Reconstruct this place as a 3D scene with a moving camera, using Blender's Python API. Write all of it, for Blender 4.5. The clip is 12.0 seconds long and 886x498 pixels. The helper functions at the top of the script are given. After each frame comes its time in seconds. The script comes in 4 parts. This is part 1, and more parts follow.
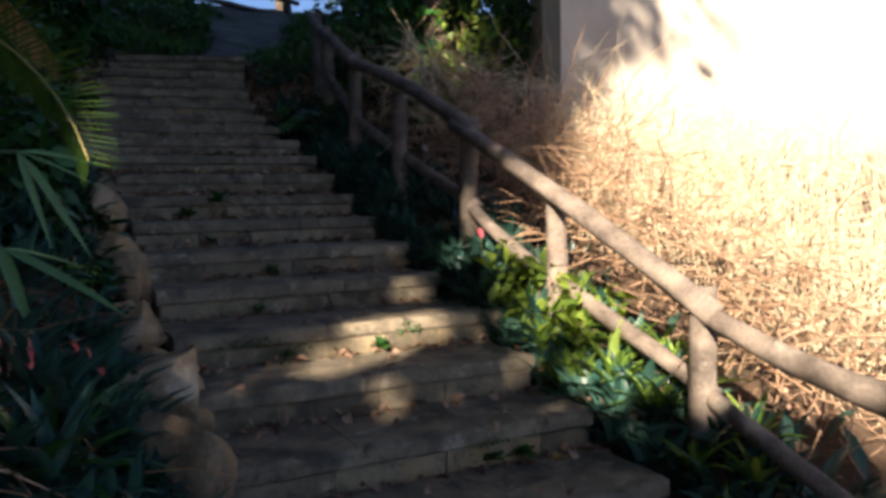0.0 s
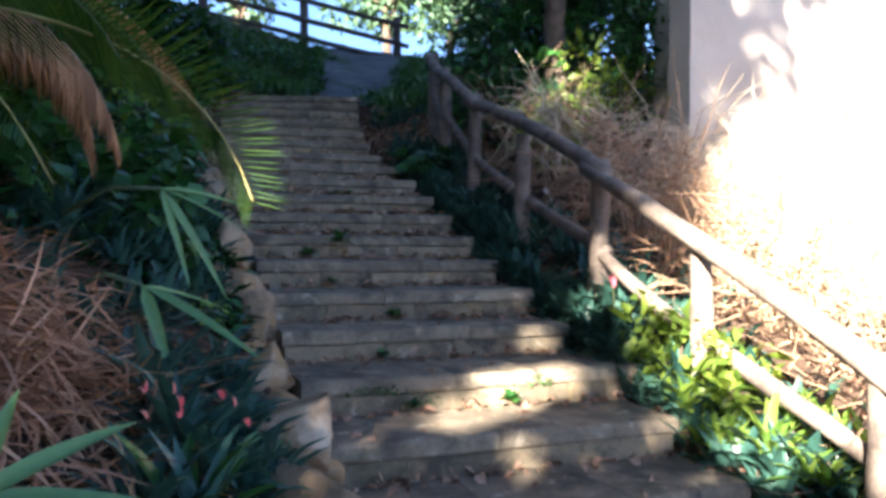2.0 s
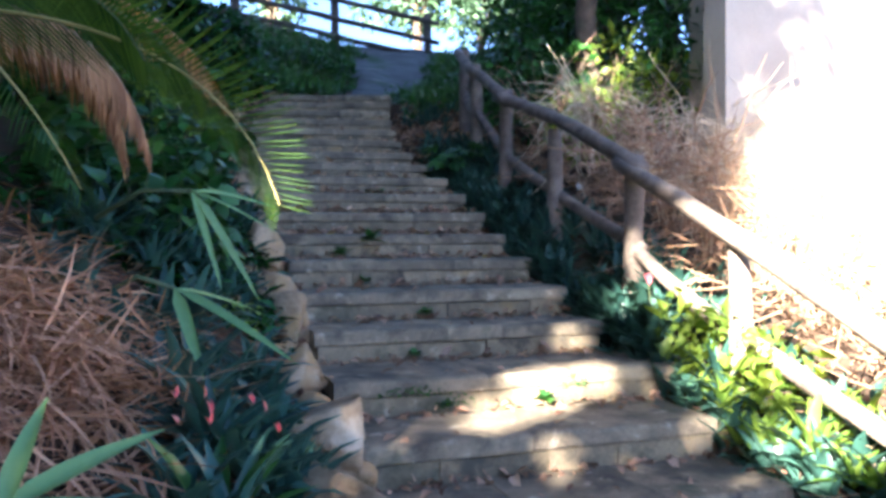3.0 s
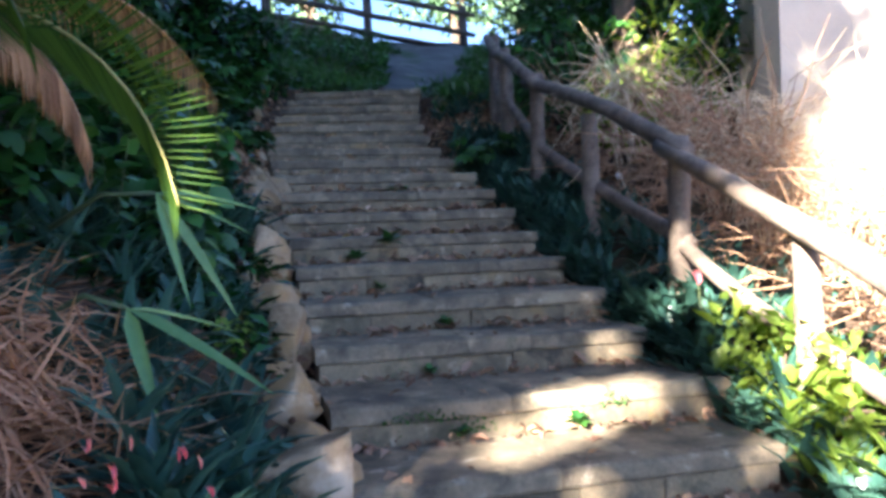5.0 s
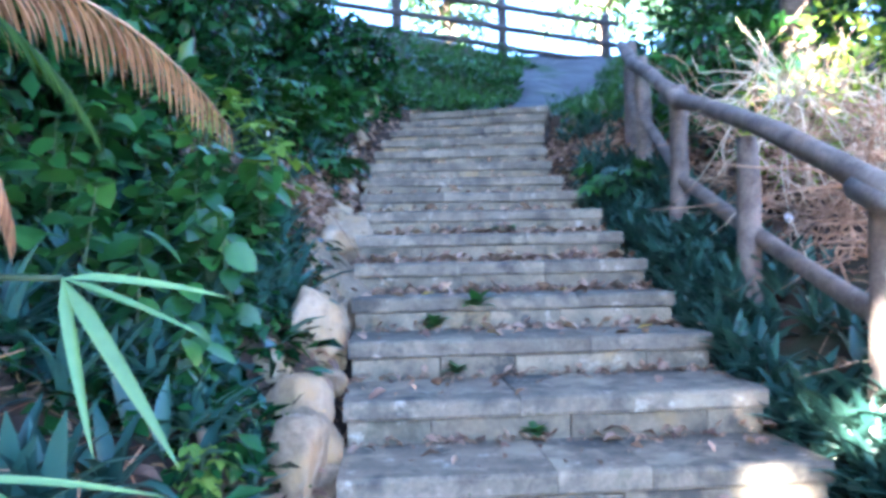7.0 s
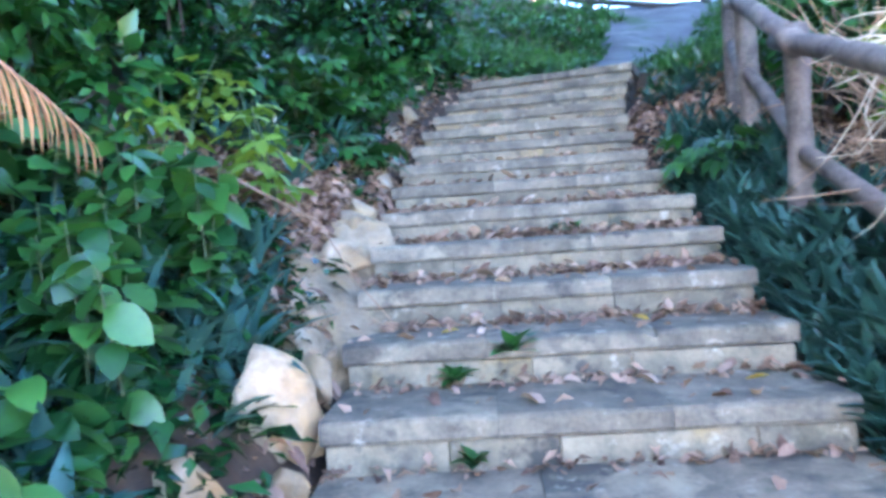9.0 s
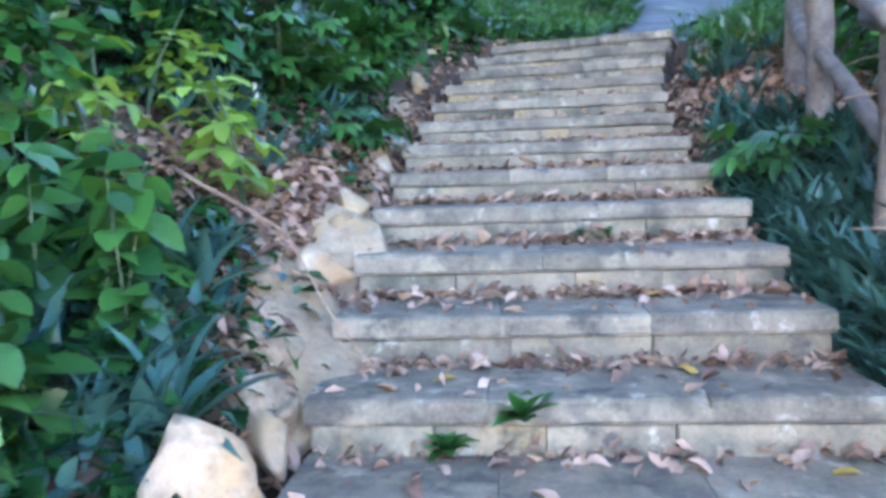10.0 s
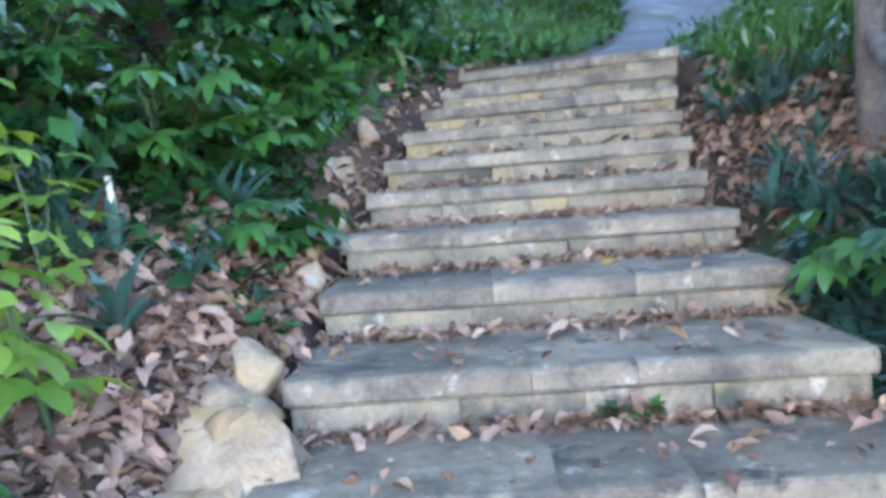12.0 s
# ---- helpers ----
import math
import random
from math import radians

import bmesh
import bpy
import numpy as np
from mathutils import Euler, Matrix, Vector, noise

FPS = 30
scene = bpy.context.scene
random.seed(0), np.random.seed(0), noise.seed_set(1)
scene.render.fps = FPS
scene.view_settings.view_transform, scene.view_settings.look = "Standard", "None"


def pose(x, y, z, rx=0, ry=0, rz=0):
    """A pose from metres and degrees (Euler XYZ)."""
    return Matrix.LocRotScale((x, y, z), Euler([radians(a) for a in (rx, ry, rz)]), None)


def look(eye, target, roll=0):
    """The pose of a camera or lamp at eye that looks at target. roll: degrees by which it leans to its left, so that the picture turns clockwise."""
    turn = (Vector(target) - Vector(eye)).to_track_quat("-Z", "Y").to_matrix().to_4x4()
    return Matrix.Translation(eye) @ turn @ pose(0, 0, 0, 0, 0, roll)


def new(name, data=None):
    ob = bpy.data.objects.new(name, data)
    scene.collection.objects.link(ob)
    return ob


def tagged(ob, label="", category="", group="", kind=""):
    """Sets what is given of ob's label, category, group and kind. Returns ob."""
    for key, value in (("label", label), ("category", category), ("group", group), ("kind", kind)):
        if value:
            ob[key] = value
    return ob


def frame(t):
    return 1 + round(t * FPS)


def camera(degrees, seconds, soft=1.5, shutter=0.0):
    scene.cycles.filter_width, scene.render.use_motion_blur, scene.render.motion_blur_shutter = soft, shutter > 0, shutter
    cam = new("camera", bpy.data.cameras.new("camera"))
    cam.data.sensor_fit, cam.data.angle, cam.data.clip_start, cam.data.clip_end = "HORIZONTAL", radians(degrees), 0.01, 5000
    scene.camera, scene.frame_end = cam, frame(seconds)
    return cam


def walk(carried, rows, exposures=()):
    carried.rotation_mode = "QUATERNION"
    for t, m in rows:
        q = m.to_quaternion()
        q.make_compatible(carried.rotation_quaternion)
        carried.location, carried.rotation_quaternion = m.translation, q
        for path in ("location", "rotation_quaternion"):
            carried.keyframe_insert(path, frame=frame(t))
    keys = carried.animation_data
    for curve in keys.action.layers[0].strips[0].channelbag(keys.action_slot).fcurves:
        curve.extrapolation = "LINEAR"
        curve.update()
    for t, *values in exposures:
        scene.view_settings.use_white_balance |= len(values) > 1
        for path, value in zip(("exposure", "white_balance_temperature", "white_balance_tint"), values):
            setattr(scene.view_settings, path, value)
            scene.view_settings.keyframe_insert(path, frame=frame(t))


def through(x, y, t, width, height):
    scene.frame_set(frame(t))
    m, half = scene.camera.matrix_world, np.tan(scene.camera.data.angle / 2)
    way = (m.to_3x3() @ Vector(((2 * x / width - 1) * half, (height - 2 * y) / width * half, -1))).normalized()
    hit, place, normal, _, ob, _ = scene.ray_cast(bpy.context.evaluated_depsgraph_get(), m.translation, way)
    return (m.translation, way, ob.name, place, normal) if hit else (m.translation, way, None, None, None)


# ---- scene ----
cam = camera(58.0, 12.0, 3.5, 0.4)
EXPOSURES = [
    (0.0, 1.95, 6150, 10), (0.5, 2.05, 6050, 10), (1.0, 2.4, 5950, 10), (1.5, 2.9, 5800, 10), (2.0, 3.5, 5600, 10), (2.5, 4.15, 5500, 10),
    (4.5, 4.1, 5500, 10), (5.0, 3.9, 5600, 10), (5.5, 4.1, 5600, 10), (6.0, 4.6, 5450, 10), (6.5, 5.25, 5250, 10), (7.0, 5.75, 5100, 10),
    (9.0, 6.25, 5500, 10), (9.5, 6.35, 5700, 10), (10.5, 6.3, 6150, 10), (12.0, 6.35, 6500, 10),
]
PATH = [
    (0, (0.634, 1.89, 1.127), (0.263, 3.852, 1.005), -1.1),
    (0.5, (0.604, 1.909, 1.141), (0.157, 3.857, 1.072), -0.8),
    (1, (0.571, 1.931, 1.157), (0.046, 3.86, 1.111), -0.5),
    (1.5, (0.486, 1.968, 1.155), (-0.083, 3.885, 1.125), -0.1),
    (2, (0.388, 2.03, 1.15), (-0.207, 3.939, 1.131), 0.4),
    (2.5, (0.373, 2.054, 1.156), (-0.26, 3.951, 1.139), 0.4),
    (4.5, (0.452, 2.359, 1.169), (-0.313, 4.205, 1.096), -2.5),
    (5, (0.358, 2.605, 1.17), (-0.431, 4.443, 1.139), -2.0),
    (5.5, (0.322, 2.891, 1.199), (-0.544, 4.694, 1.215), -1.9),
    (6, (0.193, 3.216, 1.233), (-0.738, 4.985, 1.278), -1.2),
    (6.5, (0.137, 3.475, 1.306), (-0.875, 5.2, 1.358), -0.6),
    (7, (0.114, 3.746, 1.394), (-0.997, 5.409, 1.412), -1.2),
    (7.2, (0.123, 3.854, 1.429), (-1.026, 5.49, 1.42), -1.6),
    (8.8, (-0.19, 4.764, 1.559), (-1.478, 6.294, 1.531), -4.1),
    (9, (-0.25, 4.864, 1.604), (-1.569, 6.366, 1.552), -3.8),
    (9.5, (-0.448, 5.139, 1.714), (-1.805, 6.604, 1.609), -2.4),
    (10, (-0.654, 5.431, 1.798), (-2.003, 6.899, 1.64), -1.8),
    (10.5, (-0.8, 5.727, 1.913), (-2.169, 7.171, 1.709), -2.4),
    (11, (-1.079, 5.974, 2.008), (-2.399, 7.472, 1.894), -2.1),
    (11.5, (-1.347, 6.195, 2.167), (-2.604, 7.75, 2.121), -1.2),
    (12, (-1.48, 6.49, 2.227), (-2.786, 7.996, 2.068), -4.3),
]
walk(cam, [(t, look(eye, target, roll)) for t, eye, target, roll in PATH], EXPOSURES)

# ---- light ----
world = bpy.data.worlds.new("world")
scene.world = world
world.use_nodes = True
wn = world.node_tree
wn.nodes.clear()
sky = wn.nodes.new("ShaderNodeTexSky")
sky.sky_type, sky.sun_disc = "NISHITA", False
SUN_FROM = Vector((0.0, -0.92, 0.42)).normalized()  # towards the sun
sky.sun_elevation = math.asin(SUN_FROM.z)
sky.air_density, sky.dust_density = 0.4, 0.3
sky.sun_rotation = math.atan2(SUN_FROM.x, SUN_FROM.y)
back = wn.nodes.new("ShaderNodeBackground")
back.inputs[1].default_value = 0.05
world_out = wn.nodes.new("ShaderNodeOutputWorld")
wn.links.new(sky.outputs[0], back.inputs[0])
wn.links.new(back.outputs[0], world_out.inputs[0])
sun_data = bpy.data.lights.new("sun", "SUN")
sun_data.energy, sun_data.angle, sun_data.color = 5.0, radians(0.6), (1.0, 0.82, 0.6)
sun = new("sun", sun_data)
sun.matrix_world = look(SUN_FROM * 40, (0, 0, 0))

# ---- materials ----
def node(nt, kind, **values):
    n = nt.nodes.new(kind)
    for key, value in values.items():
        n.inputs[key.replace("_", " ")].default_value = value
    return n


def rgb(c):
    return (c[0], c[1], c[2], 1.0)


def surface(name, dark, light, scale=4.0, fine=40.0, rough=0.85, bump=0.4, stain=None, stain_scale=1.2, stain_at=0.6, pieces=0.0, depth=0.01, more=()):
    """A weathered solid surface: two colours mixed by coarse and fine noise, stains with edges, fine relief."""
    m = bpy.data.materials.new(name)
    m.use_nodes = True
    nt = m.node_tree
    bsdf = nt.nodes["Principled BSDF"]
    geo = nt.nodes.new("ShaderNodeTexCoord")
    place = geo.outputs["Object"]
    info = nt.nodes.new("ShaderNodeObjectInfo")
    shift = nt.nodes.new("ShaderNodeVectorMath")
    shift.operation = "MULTIPLY_ADD"
    shift.inputs[1].default_value = (7.3, 5.1, 3.7)
    nt.links.new(info.outputs["Random"], shift.inputs[0])
    nt.links.new(place, shift.inputs[2])
    place = shift.outputs[0]
    coarse = node(nt, "ShaderNodeTexNoise", Scale=scale, Detail=6.0, Roughness=0.62)
    small = node(nt, "ShaderNodeTexNoise", Scale=fine, Detail=5.0, Roughness=0.7)
    for n in (coarse, small):
        nt.links.new(place, n.inputs["Vector"])
    add = nt.nodes.new("ShaderNodeMath")
    add.operation = "MULTIPLY_ADD"
    add.inputs[1].default_value = 0.45
    nt.links.new(small.outputs[0], add.inputs[0])
    nt.links.new(coarse.outputs[0], add.inputs[2])
    ramp = nt.nodes.new("ShaderNodeValToRGB")
    ramp.color_ramp.elements[0].position, ramp.color_ramp.elements[1].position = 0.5, 0.92
    ramp.color_ramp.elements[0].color, ramp.color_ramp.elements[1].color = rgb(dark), rgb(light)
    nt.links.new(add.outputs[0], ramp.inputs[0])
    colour = ramp.outputs[0]
    for stain, stain_scale, stain_at in ([(stain, stain_scale, stain_at)] if stain else []) + list(more):
        blot = node(nt, "ShaderNodeTexNoise", Scale=stain_scale, Detail=7.0, Roughness=0.65)
        nt.links.new(place, blot.inputs["Vector"])
        edge = nt.nodes.new("ShaderNodeValToRGB")
        edge.color_ramp.elements[0].position, edge.color_ramp.elements[1].position = stain_at - 0.05, stain_at + 0.07
        nt.links.new(blot.outputs[0], edge.inputs[0])
        mix = nt.nodes.new("ShaderNodeMix")
        mix.data_type = "RGBA"
        mix.inputs[7].default_value = rgb(stain)
        nt.links.new(edge.outputs[0], mix.inputs[0])
        nt.links.new(colour, mix.inputs[6])
        colour = mix.outputs[2]
    if pieces:
        hsv = nt.nodes.new("ShaderNodeHueSaturation")
        span = nt.nodes.new("ShaderNodeMapRange")
        span.inputs[3].default_value, span.inputs[4].default_value = 1 - pieces, 1 + pieces
        nt.links.new(info.outputs["Random"], span.inputs[0])
        nt.links.new(span.outputs[0], hsv.inputs["Value"])
        nt.links.new(colour, hsv.inputs["Color"])
        colour = hsv.outputs[0]
    nt.links.new(colour, bsdf.inputs["Base Color"])
    bsdf.inputs["Roughness"].default_value = rough
    relief = node(nt, "ShaderNodeBump", Strength=bump, Distance=depth)
    nt.links.new(add.outputs[0], relief.inputs["Height"])
    nt.links.new(relief.outputs[0], bsdf.inputs["Normal"])
    return m


def leaf_surface(name, dark, light, rough=0.45, through=0.25, by_object=True, vein=30.0, gloss=0.5):
    """A leaf: colour varied from leaf to leaf, light passing through it, a waxy gloss."""
    m = bpy.data.materials.new(name)
    m.use_nodes = True
    nt = m.node_tree
    bsdf = nt.nodes["Principled BSDF"]
    out = nt.nodes["Material Output"]
    if by_object:
        which = nt.nodes.new("ShaderNodeObjectInfo").outputs["Random"]
    else:
        which = nt.nodes.new("ShaderNodeNewGeometry").outputs["Random Per Island"]
    coords = nt.nodes.new("ShaderNodeTexCoord")
    patch = node(nt, "ShaderNodeTexNoise", Scale=vein, Detail=4.0, Roughness=0.6)
    nt.links.new(coords.outputs["Object"], patch.inputs["Vector"])
    add = nt.nodes.new("ShaderNodeMath")
    add.operation = "MULTIPLY_ADD"
    add.inputs[1].default_value = 0.5
    nt.links.new(patch.outputs[0], add.inputs[0])
    half = nt.nodes.new("ShaderNodeMath")
    half.operation = "MULTIPLY"
    half.inputs[1].default_value = 0.75
    nt.links.new(which, half.inputs[0])
    nt.links.new(half.outputs[0], add.inputs[2])
    ramp = nt.nodes.new("ShaderNodeValToRGB")
    ramp.color_ramp.elements[0].position, ramp.color_ramp.elements[1].position = 0.2, 1.0
    ramp.color_ramp.elements[0].color, ramp.color_ramp.elements[1].color = rgb(dark), rgb(light)
    nt.links.new(add.outputs[0], ramp.inputs[0])
    nt.links.new(ramp.outputs[0], bsdf.inputs["Base Color"])
    bsdf.inputs["Roughness"].default_value = rough
    bsdf.inputs["Specular IOR Level"].default_value = gloss
    relief = node(nt, "ShaderNodeBump", Strength=0.3, Distance=0.004)
    nt.links.new(patch.outputs[0], relief.inputs["Height"])
    nt.links.new(relief.outputs[0], bsdf.inputs["Normal"])
    glow = nt.nodes.new("ShaderNodeBsdfTranslucent")
    warm = nt.nodes.new("ShaderNodeMix")
    warm.data_type, warm.blend_type = "RGBA", "MULTIPLY"
    warm.inputs[0].default_value = 1.0
    warm.inputs[7].default_value = (1.5, 1.35, 0.5, 1)
    nt.links.new(ramp.outputs[0], warm.inputs[6])
    nt.links.new(warm.outputs[2], glow.inputs["Color"])
    both = nt.nodes.new("ShaderNodeMixShader")
    both.inputs[0].default_value = through
    nt.links.new(bsdf.outputs[0], both.inputs[1])
    nt.links.new(glow.outputs[0], both.inputs[2])
    nt.links.new(both.outputs[0], out.inputs[0])
    return m


STONE = surface("weathered concrete step", (0.085, 0.072, 0.055), (0.3, 0.242, 0.168), 5, 60, 0.9, 0.8, (0.075, 0.068, 0.055), 2.6, 0.58, 0.16, 0.014, [((0.46, 0.41, 0.33), 10.0, 0.65), ((0.34, 0.28, 0.19), 3.1, 0.6), ((0.05, 0.065, 0.03), 1.7, 0.66), ((0.06, 0.052, 0.045), 7.0, 0.63)])
RISER = surface("stained riser stone", (0.1, 0.085, 0.06), (0.32, 0.25, 0.16), 4, 45, 0.92, 0.8, (0.07, 0.065, 0.042), 2.4, 0.6, 0.2, 0.016, [((0.46, 0.4, 0.31), 9.0, 0.65), ((0.34, 0.23, 0.1), 1.8, 0.6), ((0.08, 0.07, 0.055), 6.0, 0.61)])
MORTAR = surface("dark mortar and dirt", (0.04, 0.035, 0.03), (0.11, 0.1, 0.085), 9, 70, 0.95, 0.8)
LIME = surface("pale limestone", (0.17, 0.115, 0.065), (0.46, 0.34, 0.22), 5, 35, 0.9, 1.0, (0.5, 0.42, 0.32), 3.5, 0.63, 0.2, 0.03, [((0.16, 0.13, 0.08), 4.5, 0.66), ((0.44, 0.28, 0.13), 1.6, 0.54)])
ASPHALT = surface("worn grey path", (0.05, 0.055, 0.06), (0.13, 0.135, 0.14), 2, 60, 0.95, 0.6, (0.2, 0.19, 0.17), 1.4, 0.64, 0, 0.01, [((0.04, 0.07, 0.03), 1.1, 0.6)])
SOIL = surface("leafy soil", (0.02, 0.013, 0.009), (0.1, 0.06, 0.036), 3, 30, 0.95, 1.0, (0.03, 0.055, 0.02), 0.8, 0.6, 0, 0.03)
LOG = surface("grey weathered log", (0.075, 0.058, 0.05), (0.28, 0.225, 0.185), 7, 60, 0.85, 0.9, (0.38, 0.34, 0.28), 3.0, 0.66, 0.1, 0.01)
BARK = surface("dark bark", (0.03, 0.022, 0.016), (0.14, 0.1, 0.07), 6, 40, 0.95, 1.0, (0.06, 0.08, 0.05), 2, 0.66, 0.1, 0.03)
STUCCO = surface("cream stucco", (0.42, 0.36, 0.3), (0.6, 0.53, 0.45), 1.5, 50, 0.9, 0.5, (0.36, 0.32, 0.28), 1.0, 0.64, 0, 0.006)
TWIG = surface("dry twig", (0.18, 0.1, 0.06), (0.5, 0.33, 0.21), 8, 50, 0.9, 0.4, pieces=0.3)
# bleached dead wood, and brush and stalks with sunlight put into the colour
PALE_TWIG = surface("bleached and sunlit twig", (0.42, 0.33, 0.22), (0.76, 0.65, 0.48), 8, 50, 0.9, 0.4)
STRAW = leaf_surface("dry straw", (0.25, 0.115, 0.065), (0.64, 0.38, 0.24), 0.8, 0.15, False, 20, 0.2)
DEAD_FROND = leaf_surface("dead frond", (0.16, 0.08, 0.045), (0.48, 0.28, 0.15), 0.8, 0.3, True, 20, 0.2)
LITTER = leaf_surface("fallen leaf", (0.14, 0.07, 0.05), (0.6, 0.42, 0.31), 0.8, 0.15, True, 40, 0.2)
LITTER_STUFF = leaf_surface("fallen leaf bits", (0.085, 0.045, 0.034), (0.48, 0.31, 0.22), 0.8, 0.15, False, 40, 0.2)
YELLOW = leaf_surface("yellowed leaf", (0.5, 0.28, 0.05), (0.65, 0.45, 0.1), 0.6, 0.3)
DARK_STRAP = leaf_surface("dark strap leaf", (0.014, 0.046, 0.04), (0.065, 0.15, 0.115), 0.4, 0.12)
DARK_STRAP_S = leaf_surface("dark strap leaves", (0.014, 0.046, 0.04), (0.065, 0.15, 0.115), 0.4, 0.12, False)
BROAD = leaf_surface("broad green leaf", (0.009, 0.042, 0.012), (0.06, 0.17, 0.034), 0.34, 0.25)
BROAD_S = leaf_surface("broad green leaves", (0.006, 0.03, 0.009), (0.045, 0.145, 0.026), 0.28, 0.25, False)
IVY_S = leaf_surface("climber leaves", (0.005, 0.02, 0.008), (0.03, 0.105, 0.026), 0.24, 0.2, False)
# sunlight is put into the paler colour of these leaves
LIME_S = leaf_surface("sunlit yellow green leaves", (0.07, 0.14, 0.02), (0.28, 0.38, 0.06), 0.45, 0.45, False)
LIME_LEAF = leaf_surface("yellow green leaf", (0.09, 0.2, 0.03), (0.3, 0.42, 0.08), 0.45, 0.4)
GRASS_S = leaf_surface("grass blades", (0.02, 0.065, 0.018), (0.09, 0.2, 0.055), 0.6, 0.3, False)
FROND = leaf_surface("palm leaflet", (0.012, 0.045, 0.01), (0.06, 0.12, 0.02), 0.55, 0.4, gloss=0.2)
STEM = surface("green stem", (0.025, 0.05, 0.018), (0.09, 0.12, 0.05), 8, 40, 0.6, 0.3)
STALK = surface("yellow green stalk", (0.2, 0.19, 0.05), (0.4, 0.34, 0.12), 8, 40, 0.6, 0.3)
BENT = leaf_surface("limp strap leaf", (0.09, 0.2, 0.07), (0.22, 0.38, 0.16), 0.45, 0.3)
PINK = leaf_surface("pink bract", (0.75, 0.1, 0.22), (0.95, 0.5, 0.55), 0.4, 0.3)
MOSS_S = leaf_surface("moss", (0.015, 0.05, 0.012), (0.06, 0.15, 0.03), 0.8, 0.2, False)
WHITE = surface("white paper scrap", (0.6, 0.6, 0.62), (0.8, 0.8, 0.8), 10, 50, 0.7, 0.2)
FAR_S = leaf_surface("far tree leaves", (0.03, 0.07, 0.035), (0.12, 0.22, 0.12), 0.6, 0.35, False)
RAIL_WOOD = surface("dark fence wood", (0.025, 0.023, 0.023), (0.08, 0.07, 0.065), 6, 40, 0.85, 0.5)

# ---- helpers of this scene ----
rng = random.Random(7)
TH = radians(38)


def S(u, v, z=0.0):
    """A place from metres along the stairs, metres across them to the right, and height."""
    return Vector((-u * math.sin(TH) + v * math.cos(TH), u * math.cos(TH) + v * math.sin(TH), z))


def turn_S(a=0.0):
    return Matrix.Rotation(TH + a, 4, "Z")


class Buf:
    """Vertices and faces gathered for one mesh."""

    def __init__(self):
        self.v, self.f = [], []

    def add(self, verts, faces, m=None):
        n = len(self.v)
        self.v += [tuple(m @ Vector(p)) for p in verts] if m is not None else [tuple(p) for p in verts]
        self.f += [tuple(n + i for i in f) for f in faces]
        return self

    def mesh(self, name, material, smooth=False):
        me = bpy.data.meshes.new(name)
        me.from_pydata(self.v, [], self.f)
        me.materials.append(material)
        if smooth:
            me.polygons.foreach_set("use_smooth", [True] * len(me.polygons))
        me.update()
        return me


def part(name, me, parent, m=None, label=""):
    ob = new(name, me)
    ob.parent = parent
    if m is not None:
        ob.matrix_local = m
    if label:
        tagged(ob, label)
    return ob


def thing(name, at, label, category, group="", kind="", rot=None):
    ob = new(name)
    ob.empty_display_size = 0.1
    ob.matrix_world = Matrix.Translation(at) @ (rot if rot is not None else Matrix())
    return tagged(ob, label, category, group, kind)


def block(x0, x1, y0, y1, z0, z1, bev, seed, wear=0.006):
    """A worn stone block with chamfered edges."""
    bm = bmesh.new()
    bmesh.ops.create_cube(bm, size=1)
    r = random.Random(seed)
    for p in bm.verts:
        p.co = Vector(((x0 + x1) / 2 + p.co.x * (x1 - x0), (y0 + y1) / 2 + p.co.y * (y1 - y0), (z0 + z1) / 2 + p.co.z * (z1 - z0)))
        p.co += Vector((r.uniform(-wear, wear) * 0.5, r.uniform(-wear, wear), r.uniform(-wear, wear)))
    bmesh.ops.bevel(bm, geom=list(bm.edges), offset=bev, segments=1, affect="EDGES", profile=0.6)
    return bm


def from_bm(name, bm, material, smooth=False):
    me = bpy.data.meshes.new(name)
    bm.to_mesh(me)
    bm.free()
    me.materials.append(material)
    if smooth:
        me.polygons.foreach_set("use_smooth", [True] * len(me.polygons))
    return me


def tube(points, radii, sides=8, rough=0.0, seed=0, caps=True):
    """Vertices and faces of a tapering tube along points."""
    pts = [Vector(p) for p in points]
    verts, faces = [], []
    side = None
    for i, p in enumerate(pts):
        ahead = (pts[min(i + 1, len(pts) - 1)] - pts[max(i - 1, 0)]).normalized()
        if side is None:
            side = ahead.cross(Vector((0.3, 0.2, 1))).normalized()
        side = (side - ahead * side.dot(ahead)).normalized()
        up = ahead.cross(side)
        for k in range(sides):
            a = 2 * math.pi * k / sides
            r = radii[i]
            if rough:
                q = p * 3.0 + Vector((math.cos(a), math.sin(a), seed * 1.7)) * 0.9
                r *= 1 + rough * noise.noise(q) + rough * 0.5 * noise.noise(q * 4)
            verts.append(p + (side * math.cos(a) + up * math.sin(a)) * r)
    for i in range(len(pts) - 1):
        for k in range(sides):
            a, b = i * sides + k, i * sides + (k + 1) % sides
            faces.append((a, b, b + sides, a + sides))
    if caps:
        faces.append(tuple(reversed(range(sides))))
        faces.append(tuple(range((len(pts) - 1) * sides, len(pts) * sides)))
    return verts, faces


def line(a, b, n, bow=0.0, seed=0):
    """Points from a to b, bowed and wandering a little."""
    a, b, r = Vector(a), Vector(b), random.Random(seed)
    w = Vector((r.uniform(-1, 1), r.uniform(-1, 1), r.uniform(-1, 1)))
    return [a.lerp(b, i / n) + (w * bow * math.sin(math.pi * i / n) if 0 < i < n else Vector()) + Vector((0, 0, 0)) for i in range(n + 1)]


